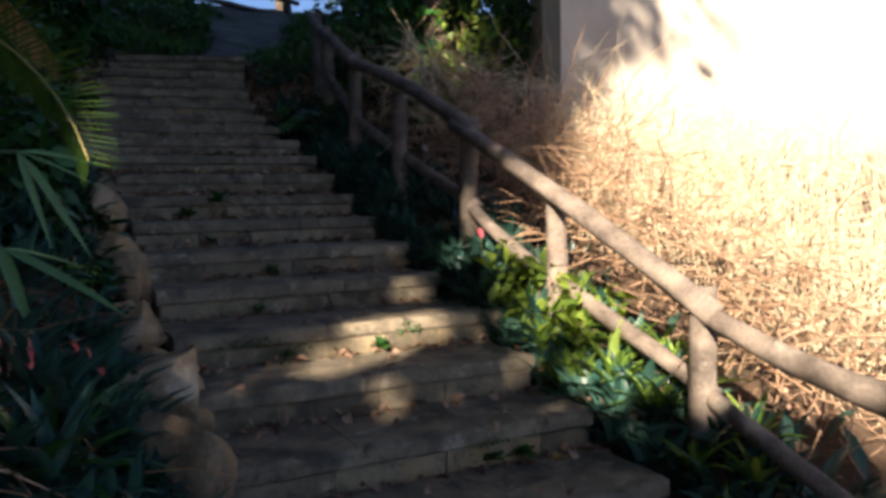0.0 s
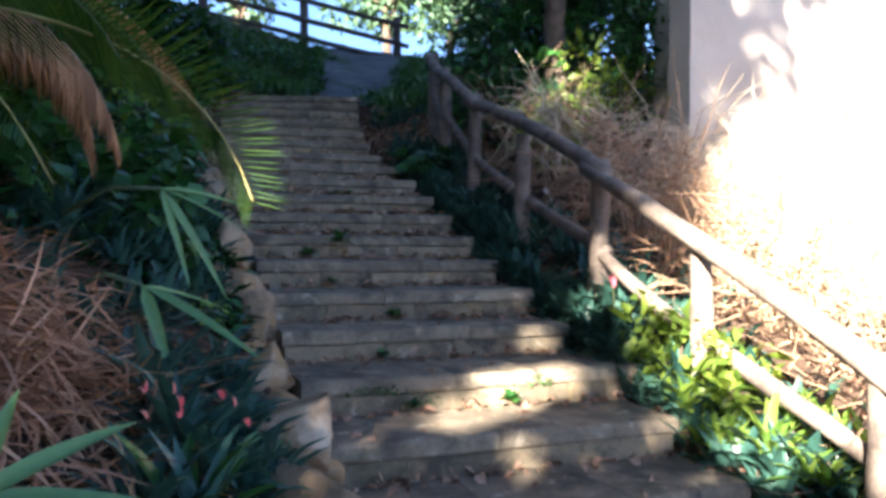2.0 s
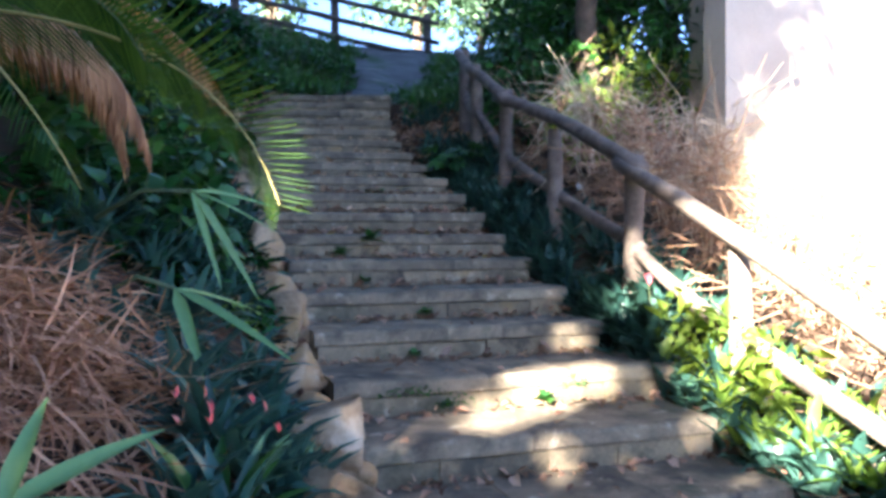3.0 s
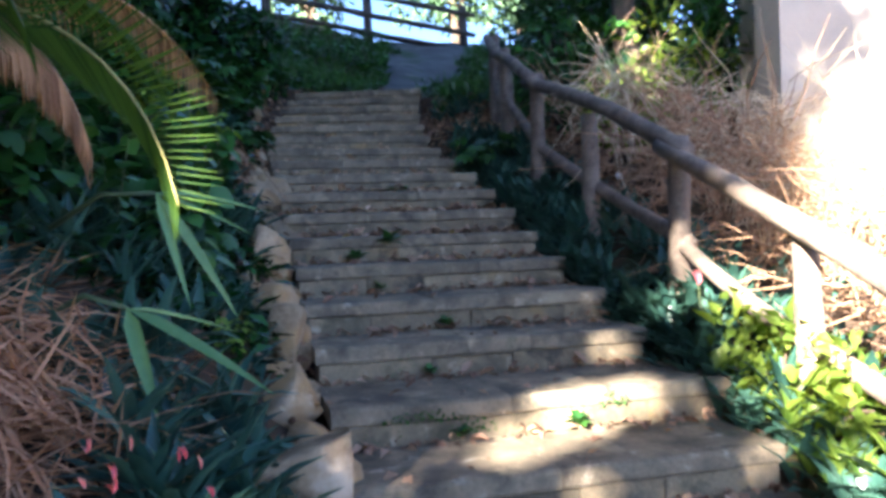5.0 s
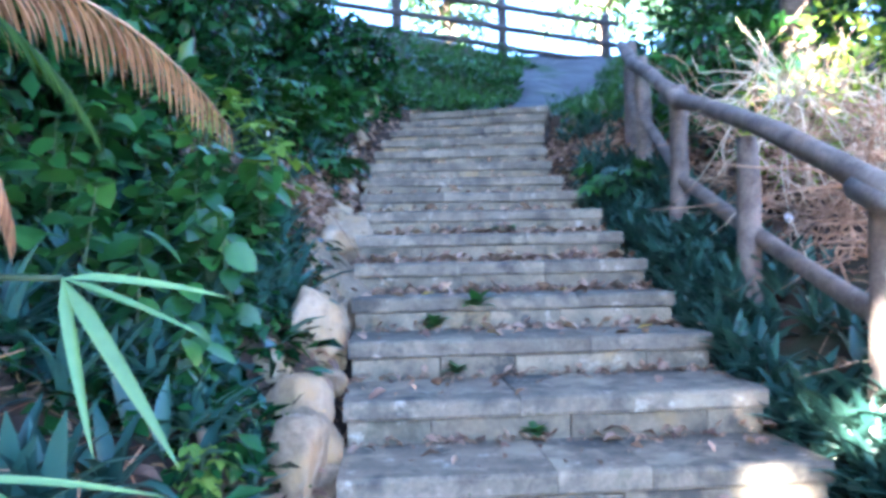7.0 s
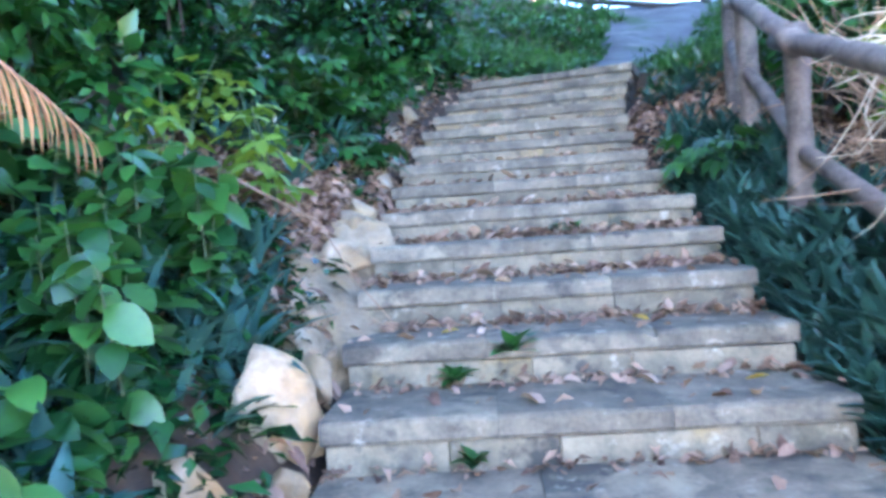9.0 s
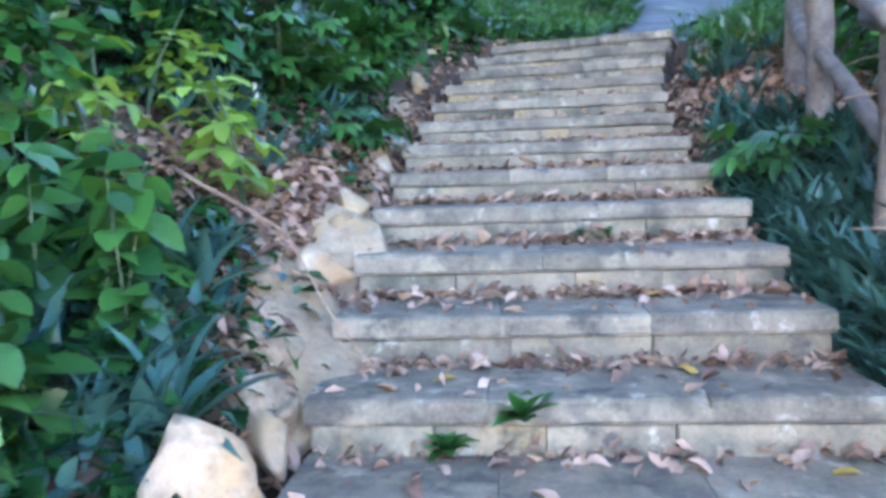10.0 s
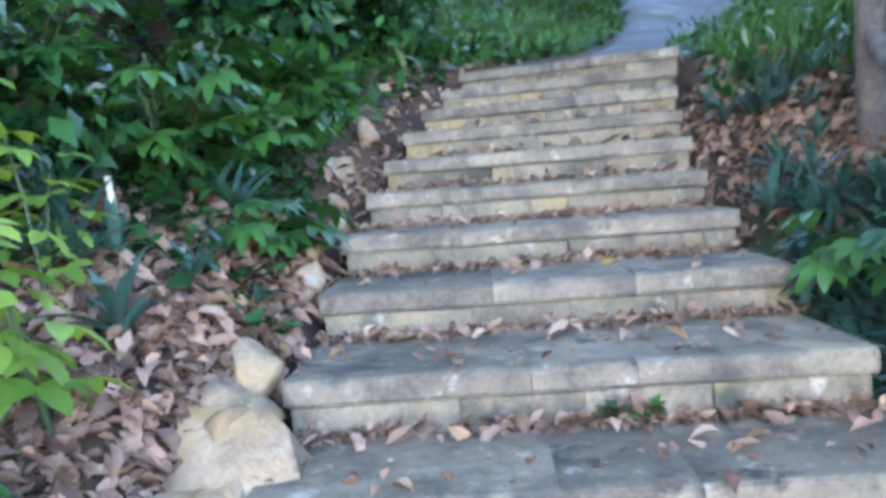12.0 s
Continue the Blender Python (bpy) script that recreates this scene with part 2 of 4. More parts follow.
def leaf(length, width, n=4, droop=0.3, fold=0.25, widest=0.4, lift=0.0, blunt=0.8):
    """A leaf along +y from the origin: two halves folded on the midrib, drooping towards the tip."""
    verts, faces = [], []
    y = z = 0.0
    ang = lift
    for i in range(n + 1):
        s = i / n
        w = width * 0.5 * (math.sin(math.pi * min(1, s / widest) / 2) if s < widest else math.cos(math.pi / 2 * (s - widest) / (1 - widest)) ** blunt)
        w = max(w, width * 0.03)
        verts += [(-w, y, z + w * fold), (0, y, z), (w, y, z + w * fold)]
        ang -= droop / n
        y += math.cos(ang) * length / n
        z += math.sin(ang) * length / n
    for i in range(n):
        a = 3 * i
        faces += [(a, a + 1, a + 4, a + 3), (a + 1, a + 2, a + 5, a + 4)]
    return verts, faces


def interp(x, xs, ys):
    return float(np.interp(x, xs, ys))


# ---- the run of the stairs ----
RISE = 0.17
STEP_U = [3.0, 3.49, 3.98, 4.45, 4.95, 5.48, 5.93, 6.45, 6.92, 7.34, 7.78, 8.25, 8.83, 9.38]
STEPS = [(u, 3.06, 0.0, (i - 1) * RISE, 1.66) for i, u in enumerate(STEP_U)]  # along, across, turn, top, width
cu, cv, ca = 9.38, 3.06, 0.0
for i in range(6):
    ca += radians(2.8)
    cu, cv = cu + 0.435 * math.cos(ca), cv + 0.435 * math.sin(ca)
    STEPS.append((cu, cv, ca, STEPS[-1][3] + RISE, 1.6))
TOP_U, TOP_Z = cu, STEPS[-1][3]
CENTRE = ([-50, 3.0, 9.38] + [s[0] for s in STEPS[14:]] + [14.5, 19, 60], [3.06, 3.06, 3.06] + [s[1] for s in STEPS[14:]] + [4.6, 6.2, 20])
RAMP = ([-400, 2.9, 3.0, TOP_U, TOP_U + 0.6, 15.5, 19.3, 22, 60, 400], [-0.36, -0.36, -0.2, TOP_Z - 0.03, TOP_Z + 0.02, TOP_Z + 0.75, 5.5, 5.6, 6.5, 6.5])


def ground_z(u, v):
    """Height of the ground."""
    base = interp(u, *RAMP)
    off = v - interp(u, *CENTRE)
    z = base
    if off < 0:
        rise = interp(-off, [0, 0.9, 1.0, 2.2, 4.5, 9, 30], [0, 0, 0.06, 0.75, 2.3, 3.6, 5.0])
        z += rise * interp(u, [-6, 2.1, 3.3, 13, 19, 30], [0.05, 0.12, 0.88, 0.8, 0.35, 0.2])
    else:
        z += interp(off, [0, 0.86, 1.1, 2.0, 4, 12, 40], [0, -0.02, 0.02, 0.12, 0.25, 0.4, 0.6]) * interp(u, [0, 3, 16, 22], [0.8, 1, 1, 0.3])
    if 2.6 < u < TOP_U + 0.3:
        z -= interp(abs(off), [0.82, 0.94, 1.2], [0.32, 0.12, 0.0])
    if abs(off) > 0.86 or u > TOP_U:
        z += 0.05 * noise.noise(Vector((u * 1.1, v * 1.1, 0))) + 0.02 * noise.noise(Vector((u * 5, v * 5, 3)))
    return z


def on_ground(u, v, lift=0.0):
    return S(u, v, ground_z(u, v) + lift)

# ---- ground ----
us = np.concatenate([[-400, -150, -60, -25, -12], np.arange(-6, 2, 0.4), np.arange(2, 15, 0.13), np.arange(15, 24, 0.4), [26, 32, 45, 80, 160, 400]])
vs = np.concatenate([[-400, -150, -60, -25, -14], np.arange(-9, 0, 0.4), np.arange(0, 7.5, 0.11), np.arange(7.5, 14, 0.5), [16, 25, 60, 150, 400]])
gb = Buf()
gb.v = [tuple(S(float(u), float(v), ground_z(float(u), float(v)))) for u in us for v in vs]
nv = len(vs)
gb.f = [(i * nv + j, (i + 1) * nv + j, (i + 1) * nv + j + 1, i * nv + j + 1) for i in range(len(us) - 1) for j in range(nv - 1)]
ground = new("ground", gb.mesh("ground", SOIL, True))
tagged(ground, "brown leafy soil bank around the stairs", "ground", kind="structure")

# ---- path above the stairs ----
def path_half(u):
    return interp(u, [TOP_U, 14, 16, 19.5], [0.42, 0.42, 0.8, 1.5])


pv = Buf()
pus, pns = np.arange(TOP_U + 0.25, 21.5, 0.25), 9
for u in pus:
    for j in range(pns):
        off = path_half(u) * (2 * j / (pns - 1) - 1) * (1 + 0.08 * noise.noise(Vector((float(u) * 2, j, 0))))
        v = interp(u, *CENTRE) + 0.2 + off
        pv.v.append(tuple(S(float(u), v, ground_z(float(u), v) + (0.05 if 0 < j < pns - 1 else -0.04))))
pv.f = [(i * pns + j, (i + 1) * pns + j, (i + 1) * pns + j + 1, i * pns + j + 1) for i in range(len(pus) - 1) for j in range(pns - 1)]
tagged(new("path", pv.mesh("path", ASPHALT, True)), "worn grey path climbing to the ridge fence", "path", kind="structure")

# ---- stairs ----
def slab_mesh(x0, x1, depth, z0, z1, seed):
    """A tread slab whose front edge is worn and chipped."""
    n = max(4, int((x1 - x0) / 0.045))
    verts, faces = [], []
    for i in range(n + 1):
        x = x0 + (x1 - x0) * i / n
        q = Vector((x * 7 + seed * 3.1, seed * 1.3, 0.0))
        wob = 0.007 * noise.noise(q) + 0.004 * noise.noise(q * 3.7)
        chip = max(0.0, noise.noise(q * 1.9 + Vector((9, 2, 5))) - 0.32) * 0.05
        dz = 0.004 * noise.noise(q * 0.8 + Vector((0, 5, 0)))
        for y, z in ((depth, z0), (-0.008 + wob, z0), (-0.016 + wob, z0 + 0.012), (-0.016 + wob, z1 - 0.014 - chip), (-0.004 + wob + chip * 1.2, z1 - 0.003 - chip * 0.5), (0.022 + chip * 1.5, z1 + dz), (depth, z1)):
            verts.append((x, y, z))
    for i in range(n):
        for j in range(6):
            a = i * 7 + j
            faces.append((a, a + 7, a + 8, a + 1))
    faces += [tuple(range(7)), tuple(reversed(range(n * 7, n * 7 + 7)))]
    return Buf().add(verts, faces).mesh("tread_slab", STONE)


stairs = thing("staircase", S(3.0, 3.06, -0.36), "worn grey concrete stairs with overhanging slabs and leaf litter", "stairs", kind="structure")
inv = stairs.matrix_world.inverted()
core = Buf()
for k, (u, v, a, z, w) in enumerate(STEPS):
    nxt = STEPS[k + 1][0] if k + 1 < len(STEPS) else u + 0.5
    depth = (nxt - u) / max(0.5, math.cos(a)) + 0.1
    m = inv @ Matrix.Translation(S(u, v)) @ turn_S(-a)
    right = w / 2 + (0.12 if k == 4 else 0.0)
    left = -w / 2
    r = random.Random(100 + k)
    cuts = [left, left + r.uniform(0.5, 0.75), left + r.uniform(0.95, 1.2), right]
    slab = 0.076
    for i in range(3):
        dz = r.uniform(-0.004, 0.003)
        part("tread_slab", slab_mesh(cuts[i] + 0.001, cuts[i + 1] - 0.001, depth, z - slab, z + dz, k * 17 + i), stairs, m)
    cuts = [left + 0.015]
    while cuts[-1] < right - 0.6:
        cuts.append(cuts[-1] + r.uniform(0.3, 0.6))
    cuts.append(right - 0.015)
    for i in range(len(cuts) - 1):
        dy = r.uniform(-0.004, 0.004)
        bm = block(cuts[i] + 0.001, cuts[i + 1] - 0.001, -0.002 + dy, 0.2, z - RISE - 0.03, z - slab - 0.004, 0.004, k * 31 + i, 0.004)
        part("riser_stone", from_bm("riser_stone", bm, RISER), stairs, m)
    bm = block(left + 0.03, right - 0.03, 0.035, depth, z - RISE - 0.25, z - 0.02, 0.01, k)
    me = from_bm("bed", bm, MORTAR)
    part("mortar_bed", me, stairs, m)

# ---- paved landing at the foot ----
landing = thing("landing", S(0, 3.06, -0.36), "flat concrete landing at the foot of the stairs", "pavement", kind="structure")
inv_l = landing.matrix_world.inverted()
for i in range(6):
    for j in range(4):
        bm = block(-2.0 + j + 0.004, -1.0 + j - 0.004, -3 + i + 0.004, -2 + i - 0.004, -0.1, 0.02, 0.008, i * 9 + j)
        part("paving_slab", from_bm("paving_slab", bm, STONE), landing, inv_l @ Matrix.Translation(S(0, 3.06, -0.36)) @ turn_S())

# ---- house wall beside the stairs ----
bm = bmesh.new()
for x0, x1, y0, y1, z0, z1 in ((5.96, 16.0, 7.05, 7.35, -0.5, 6.5), (6.2, 6.5, 7.35, 7.9, -0.5, 6.5)):
    made = bmesh.ops.create_cube(bm, size=1)["verts"]
    for p in made:
        p.co = S(0, 0) + Vector(((x0 + x1) / 2 + p.co.x * (x1 - x0), (y0 + y1) / 2 + p.co.y * (y1 - y0), (z0 + z1) / 2 + p.co.z * (z1 - z0)))
wall = new("wall_house", from_bm("wall_house", bm, STUCCO))
wall.matrix_world = turn_S()
tagged(wall, "tall cream stucco house wall in dappled sun", "wall", kind="structure")

# ---- log railing along the stairs ----
POSTS = [(2.66, 4.22, -0.30, 0.56), (3.60, 4.2, -0.02, 0.74), (4.66, 4.2, 0.3, 1.14), (5.62, 4.2, 0.62, 1.66), (6.70, 4.2, 0.98, 1.95), (7.72, 4.24, 1.42, 2.42), (8.76, 4.36, 1.9, 2.86), (9.6, 4.55, 2.1, 3.2)]
railing = thing("log_railing", S(2.66, 4.2, -0.3), "grey weathered log railing with two rails on round posts", "railing")
inv_r = railing.matrix_world.inverted()


def log(name, a, b, r0, r1, bow, seed, parent=None, inverse=None, material=None):
    n = 10
    pts = line(a, b, n, bow, seed)
    rr = [r0 + (r1 - r0) * i / n for i in range(n + 1)]
    rr[0] *= 0.9
    rr[-1] *= 0.88
    verts, faces = tube(pts, rr, 12, 0.24, seed)
    me = Buf().add(verts, faces).mesh(name, material or LOG, True)
    return part(name, me, parent or railing, inverse or inv_r)


for i, (u, v, z0, z1) in enumerate(POSTS):
    lean = [0.02, 0.0, 0.02, 0.0, 0.01, -0.02, 0.0, 0.0][i]
    log("post", S(u, v, z0 - 0.3), S(u + lean, v, z1), 0.064, 0.057, 0.015, 40 + i)
TOPR = [(2.5, 4.2, 0.38, 3.56, 4.18, 0.62), (3.5, 4.16, 0.63, 5.72, 4.14, 1.62), (5.5, 4.17, 1.56, 7.85, 4.2, 2.38), (7.6, 4.2, 2.3, 8.86, 4.32, 2.84), (8.66, 4.3, 2.76, 9.7, 4.5, 3.2)]
for i, (u0, v0, z0, u1, v1, z1) in enumerate(TOPR):
    log("top_rail", S(u0, v0, z0), S(u1, v1, z1), 0.055, 0.047, 0.04, 60 + i)
LOWR = [(2.4, 4.2, -0.2, 3.62, 4.2, 0.29), (3.55, 4.22, 0.27, 4.72, 4.2, 0.7), (4.62, 4.18, 0.65, 5.72, 4.2, 1.14), (5.56, 4.22, 1.09, 7.75, 4.24, 1.87), (7.65, 4.24, 1.83, 8.78, 4.36, 2.42), (8.72, 4.36, 2.36, 9.6, 4.55, 2.75)]
for i, (u0, v0, z0, u1, v1, z1) in enumerate(LOWR):
    log("lower_rail", S(u0, v0, z0), S(u1, v1, z1), 0.044, 0.04, 0.03, 80 + i)

# ---- fence on the ridge ----
fence = thing("ridge_fence", S(19, 7.0, 5.3), "dark wooden post and rail fence on the ridge", "fence")
inv_f = fence.matrix_world.inverted()
FP = [(19.0, 7.05, 5.3), (19.0, 4.9, 5.63), (19.0, 2.75, 5.95), (19.0, 0.6, 6.3), (19.0, -1.6, 6.7)]
for i, (u, v, z) in enumerate(FP):
    log("fence_post", S(u, v, z - 0.6), S(u, v, z + 1.0), 0.1, 0.09, 0.0, 120 + i, fence, inv_f, RAIL_WOOD)
for i in range(4):
    for j, h in enumerate((-0.02, 0.36, 0.8)):
        a, b = FP[i], FP[i + 1]
        log("fence_rail", S(a[0] - 0.08, a[1] + 0.25, a[2] + h - 0.03), S(b[0] - 0.08, b[1] - 0.25, b[2] + h + 0.03), 0.06, 0.06, 0.02, 140 + 4 * i + j, fence, inv_f, RAIL_WOOD)

# ---- plants and clutter: builders ----
def aim(at, ahead, up=(0, 0, 1), size=1.0, roll=0.0):
    """A pose whose y axis runs along ahead."""
    y = Vector(ahead).normalized()
    x = y.cross(Vector(up))
    x = x.normalized() if x.length > 1e-4 else Vector((1, 0, 0))
    z = x.cross(y)
    m = Matrix((x, y, z)).transposed().to_4x4()
    return Matrix.Translation(at) @ m @ Matrix.Rotation(roll, 4, "Y") @ Matrix.Scale(size, 4)


def leaf_mesh(name, material, *args, **kw):
    return Buf().add(*leaf(*args, **kw)).mesh(name, material, True)


def rand_dir(r, up=0.0):
    d = Vector((r.gauss(0, 1), r.gauss(0, 1), r.gauss(0, 1) + up))
    return d.normalized()


def rock(name, at, size, seed, label, stretch=(1, 1, 1), group="stones along the stairs", top=None):
    bm = bmesh.new()
    bmesh.ops.create_icosphere(bm, subdivisions=3, radius=1)
    r = random.Random(seed)
    o = Vector((r.uniform(0, 50), r.uniform(0, 50), r.uniform(0, 50)))
    cuts = [(rand_dir(r), r.uniform(0.4, 0.75)) for _ in range(9)]
    for p in bm.verts:
        c = p.co.copy()
        for d, h in cuts:
            over = c.dot(d) - h
            if over > 0:
                c -= d * over * 0.97
        c *= 1.2 + 0.14 * noise.noise(c * 1.6 + o) + 0.07 * noise.noise(c * 5 + o) + 0.03 * noise.noise(c * 13 + o)
        p.co = Vector((c.x * stretch[0], c.y * stretch[1], c.z * stretch[2])) * size
    ob = new(name, from_bm(name, bm, LIME, True))
    m = Matrix.Rotation(r.uniform(0, 6.3), 4, "Z") @ Matrix.Rotation(r.uniform(-0.3, 0.3), 4, "X")
    at = Vector(at)
    if top is not None:
        at.z = top - max((m @ p.co).z for p in ob.data.vertices)
    ob.matrix_world = Matrix.Translation(at) @ m
    return tagged(ob, label, "rock", group)


STRAPS = [leaf_mesh("leaf", DARK_STRAP, 0.26, 0.042, 4, d, 0.5, 0.35, 0.5) for d in (0.7, 1.1, 0.5)]
# lit copy of the strap leaves: sunny yellow-green put into the colour
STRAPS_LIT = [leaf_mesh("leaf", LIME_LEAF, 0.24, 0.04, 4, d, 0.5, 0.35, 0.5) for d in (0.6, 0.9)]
SPEARS = [leaf_mesh("leaf", BROAD, 0.3, 0.07, 4, d, 0.35, 0.4, 0.3) for d in (0.6, 1.0)]


def rosette(at, size, count, meshes, label, group, seed, name="spiderwort", category="plant"):
    r = random.Random(seed)
    base = thing(name, at, label, category, group, rot=Matrix.Rotation(r.uniform(0, 6), 4, "Z"))
    for i in range(count):
        a, e = i * 2.4 + r.uniform(-0.3, 0.3), 0.25 + 0.95 * (i / count) + r.uniform(-0.15, 0.15)
        d = Vector((math.cos(a) * math.cos(e), math.sin(a) * math.cos(e), math.sin(e)))
        part("leaf", r.choice(meshes), base, aim(Vector((0, 0, 0.01)), d, (0, 0, 1), size * r.uniform(0.75, 1.15)))
    return base


def foliage(r, count, where, shapes, spread=0.6, up=0.4, droop=0.3):
    """A buffer of many leaves; where() gives a place and an outward direction, shapes are (length, width)."""
    kinds = [leaf(l, w, 2, droop, 0.3, 0.4) for l, w in shapes]
    b = Buf()
    for _ in range(count):
        p, out = where()
        d = (out + rand_dir(r) * spread + Vector((0, 0, -0.25))).normalized()
        face = (Vector((0, 0, 1)) * up + out + rand_dir(r) * 0.5).normalized()
        verts, faces = r.choice(kinds)
        b.add(verts, faces, aim(p, d, face, r.uniform(0.6, 1.25)))
    return b


def clump_points(r, centre, radii, lobes=9, shell=0.75):
    """A sampler of places on the shell of an uneven, lobed crown."""
    centre = Vector(centre)
    balls = []
    for _ in range(lobes):
        d = rand_dir(r)
        balls.append((centre + Vector((d.x * radii[0], d.y * radii[1], d.z * radii[2])) * r.uniform(0.35, 0.75), r.uniform(0.3, 0.55)))

    def where():
        c, s = r.choice(balls)
        d = rand_dir(r)
        k = s * (shell + (1 - shell) * r.random())
        return c + Vector((d.x * radii[0], d.y * radii[1], d.z * radii[2])) * k, d

    return where, balls


def shrub(name, at, radii, count, shapes, material, label, seed, category="shrub", group="", up=0.5):
    """A shrub: stems from the root into the lobes, and a crown of leaves."""
    r = random.Random(seed)
    base = thing(name, at, label, category, group)
    centre = Vector((0, 0, radii[2] * 0.85))
    where, balls = clump_points(r, centre, radii)
    for c, s in balls:
        mid = c * 0.5 + Vector((r.uniform(-0.05, 0.05), r.uniform(-0.05, 0.05), 0.05))
        part("stem", Buf().add(*tube([Vector((0, 0, -0.15)), mid * 0.6, mid, c], [0.014, 0.011, 0.008, 0.004], 5)).mesh("stem", BARK, True), base)
    part("foliage", foliage(r, count, where, shapes, up=up).mesh("foliage", material, True), base)
    return base


def frond(parent, base, ctrl, tip, pairs, length, material, stem_mat, seed, droop=0.35, name="frond", width=0.022, limp=0.15, thick=0.012, lean=0.35, normal=None):
    """A feather frond: a curved midrib with leaflets, each a piece of its own."""
    r = random.Random(seed)
    base, ctrl, tip = Vector(base), Vector(ctrl), Vector(tip)
    at = lambda s: base * (1 - s) ** 2 + ctrl * 2 * s * (1 - s) + tip * s * s
    pts = [at(i / 16) for i in range(17)]
    rib = part(name, Buf().add(*tube(pts, [thick * (1 - 0.8 * i / 16) for i in range(17)], 6)).mesh("midrib", stem_mat, True), parent, parent.matrix_world.inverted())
    one = leaf_mesh("leaflet", material, 1.0, width / max(length, 0.01), 4, droop, 0.3, 0.25)
    for i in range(pairs):
        s = 0.16 + 0.84 * i / (pairs - 1)
        p, t = at(s), (at(min(1, s + 0.02)) - at(s - 0.02)).normalized()
        side = t.cross(Vector((0, 0, 1))).normalized()
        size = length * (math.sin(math.pi * (0.18 + 0.74 * s)) ** 0.7) * r.uniform(0.85, 1.1)
        for k in (-1, 1):
            d = side * k + t * (lean + 0.9 * s) + Vector((0, 0, -limp - r.uniform(0, 0.15)))
            face = Vector((0, 0, 1))
            if normal is not None:  # a frond turned on its edge, its far row of leaflets folded back
                out = t.cross(normal).normalized()
                face = normal
                d = out + t * (lean + 0.5 * s) + rand_dir(r) * 0.06 if k > 0 else -out * 0.25 + normal * 0.9 + t * (lean + 0.3)
            ob = part("leaflet", one, rib)
            ob.matrix_local = aim(p, d, face, size)
    return rib


def stick(name, pts, r0, r1, material, label, category="branch", sides=7, twigs=0, seed=0, group=""):
    """A dead branch with side twigs, as one thing."""
    r = random.Random(seed)
    base = thing(name, pts[0], label, category, group)
    inv = base.matrix_world.inverted()
    n = len(pts)
    part("branch", Buf().add(*tube(pts, [r0 + (r1 - r0) * i / (n - 1) for i in range(n)], sides, 0.15, seed)).mesh("branch", material, True), base, inv)
    for i in range(twigs):
        j = r.randrange(1, n)
        p = Vector(pts[j])
        way = (p - Vector(pts[j - 1])).normalized()
        d = (way + rand_dir(r) * 0.8).normalized()
        l = r.uniform(0.12, 0.4)
        path = [p, p + d * l * 0.4 + rand_dir(r) * 0.02, p + d * l * 0.75 + rand_dir(r) * 0.04, p + d * l + rand_dir(r) * 0.06]
        part("twig", Buf().add(*tube(path, [r0 * 0.45, r0 * 0.35, r0 * 0.25, 0.0015], 5)).mesh("twig", material, True), base, inv)
    return base


def stair_z(u):
    return interp(u, STEP_U + [s[0] for s in STEPS[14:]], [s[3] for s in STEPS])

# ---- stones along the left edge ----
rk = random.Random(5)
BIG = [(3.95, 2.08, 0.42, 0.19), (4.4, 2.1, 0.57, 0.2), (5.0, 2.1, 0.7, 0.13), (5.5, 2.1, 0.9, 0.14), (5.85, 2.08, 0.98, 0.13), (6.1, 1.95, 1.05, 0.16), (6.5, 2.05, 1.28, 0.16), (6.95, 2.06, 1.27, 0.13), (7.25, 2.0, 1.4, 0.15), (7.45, 1.8, 1.47, 0.14), (7.52, 1.93, 1.57, 0.41), (7.85, 1.78, 1.52, 0.26), (8.22, 1.88, 1.74, 0.58), (8.95, 2.12, 1.76, 0.13), (10.6, 2.02, 2.48, 0.2), (10.95, 2.1, 2.4, 0.16), (11.25, 2.12, 2.5, 0.18), (11.7, 2.25, 2.7, 0.18), (12.05, 2.2, 2.9, 0.2), (12.6, 2.5, 3.0, 0.22), (12.85, 2.55, 3.03, 0.2)]
for i, (u, v, top, s) in enumerate(BIG):
    wide = 1.45 if s > 0.4 else 1.0
    rock("boundary_rock", S(u, v, top), s, 300 + i, "large pale limestone rock edging the stairs", (wide, 0.85 * wide, 1.1), top=top)
u = 3.3
i = 0
while u < 13.2:
    u += rk.uniform(0.13, 0.24)
    if 8.45 < u < 8.9:
        continue
    v = interp(u, [3, 9.4, 11, 12.5, 13.5], [2.12, 2.1, 2.2, 2.55, 3.0]) + rk.uniform(-0.1, 0.05)
    rock("edging_stone", S(u, v, stair_z(u) - 0.07 + rk.uniform(-0.05, 0.08)), rk.uniform(0.07, 0.13), 400 + i, "small rough limestone edging stone by the stairs", (1, rk.uniform(0.7, 1), rk.uniform(0.7, 1)))
    i += 1

# ---- rosettes of dark strap leaves ----
rr = random.Random(11)
for i in range(34):
    u = rr.uniform(3.3, 6.6)
    v = rr.uniform(1.55 if u < 4.5 else 1.15, 1.98)
    rosette(on_ground(u, v, 0.02), rr.uniform(0.8, 1.35), 13, STRAPS, "dark blue-green strap-leaved rosette plant", "strap plants on the left bank", 500 + i)
for i in range(20):
    u, v = rr.uniform(6.6, 9.4), rr.uniform(1.3, 1.9)
    rosette(on_ground(u, v, 0.02), rr.uniform(0.7, 1.2), 12, STRAPS, "dark blue-green strap-leaved rosette plant", "strap plants on the left bank", 540 + i)
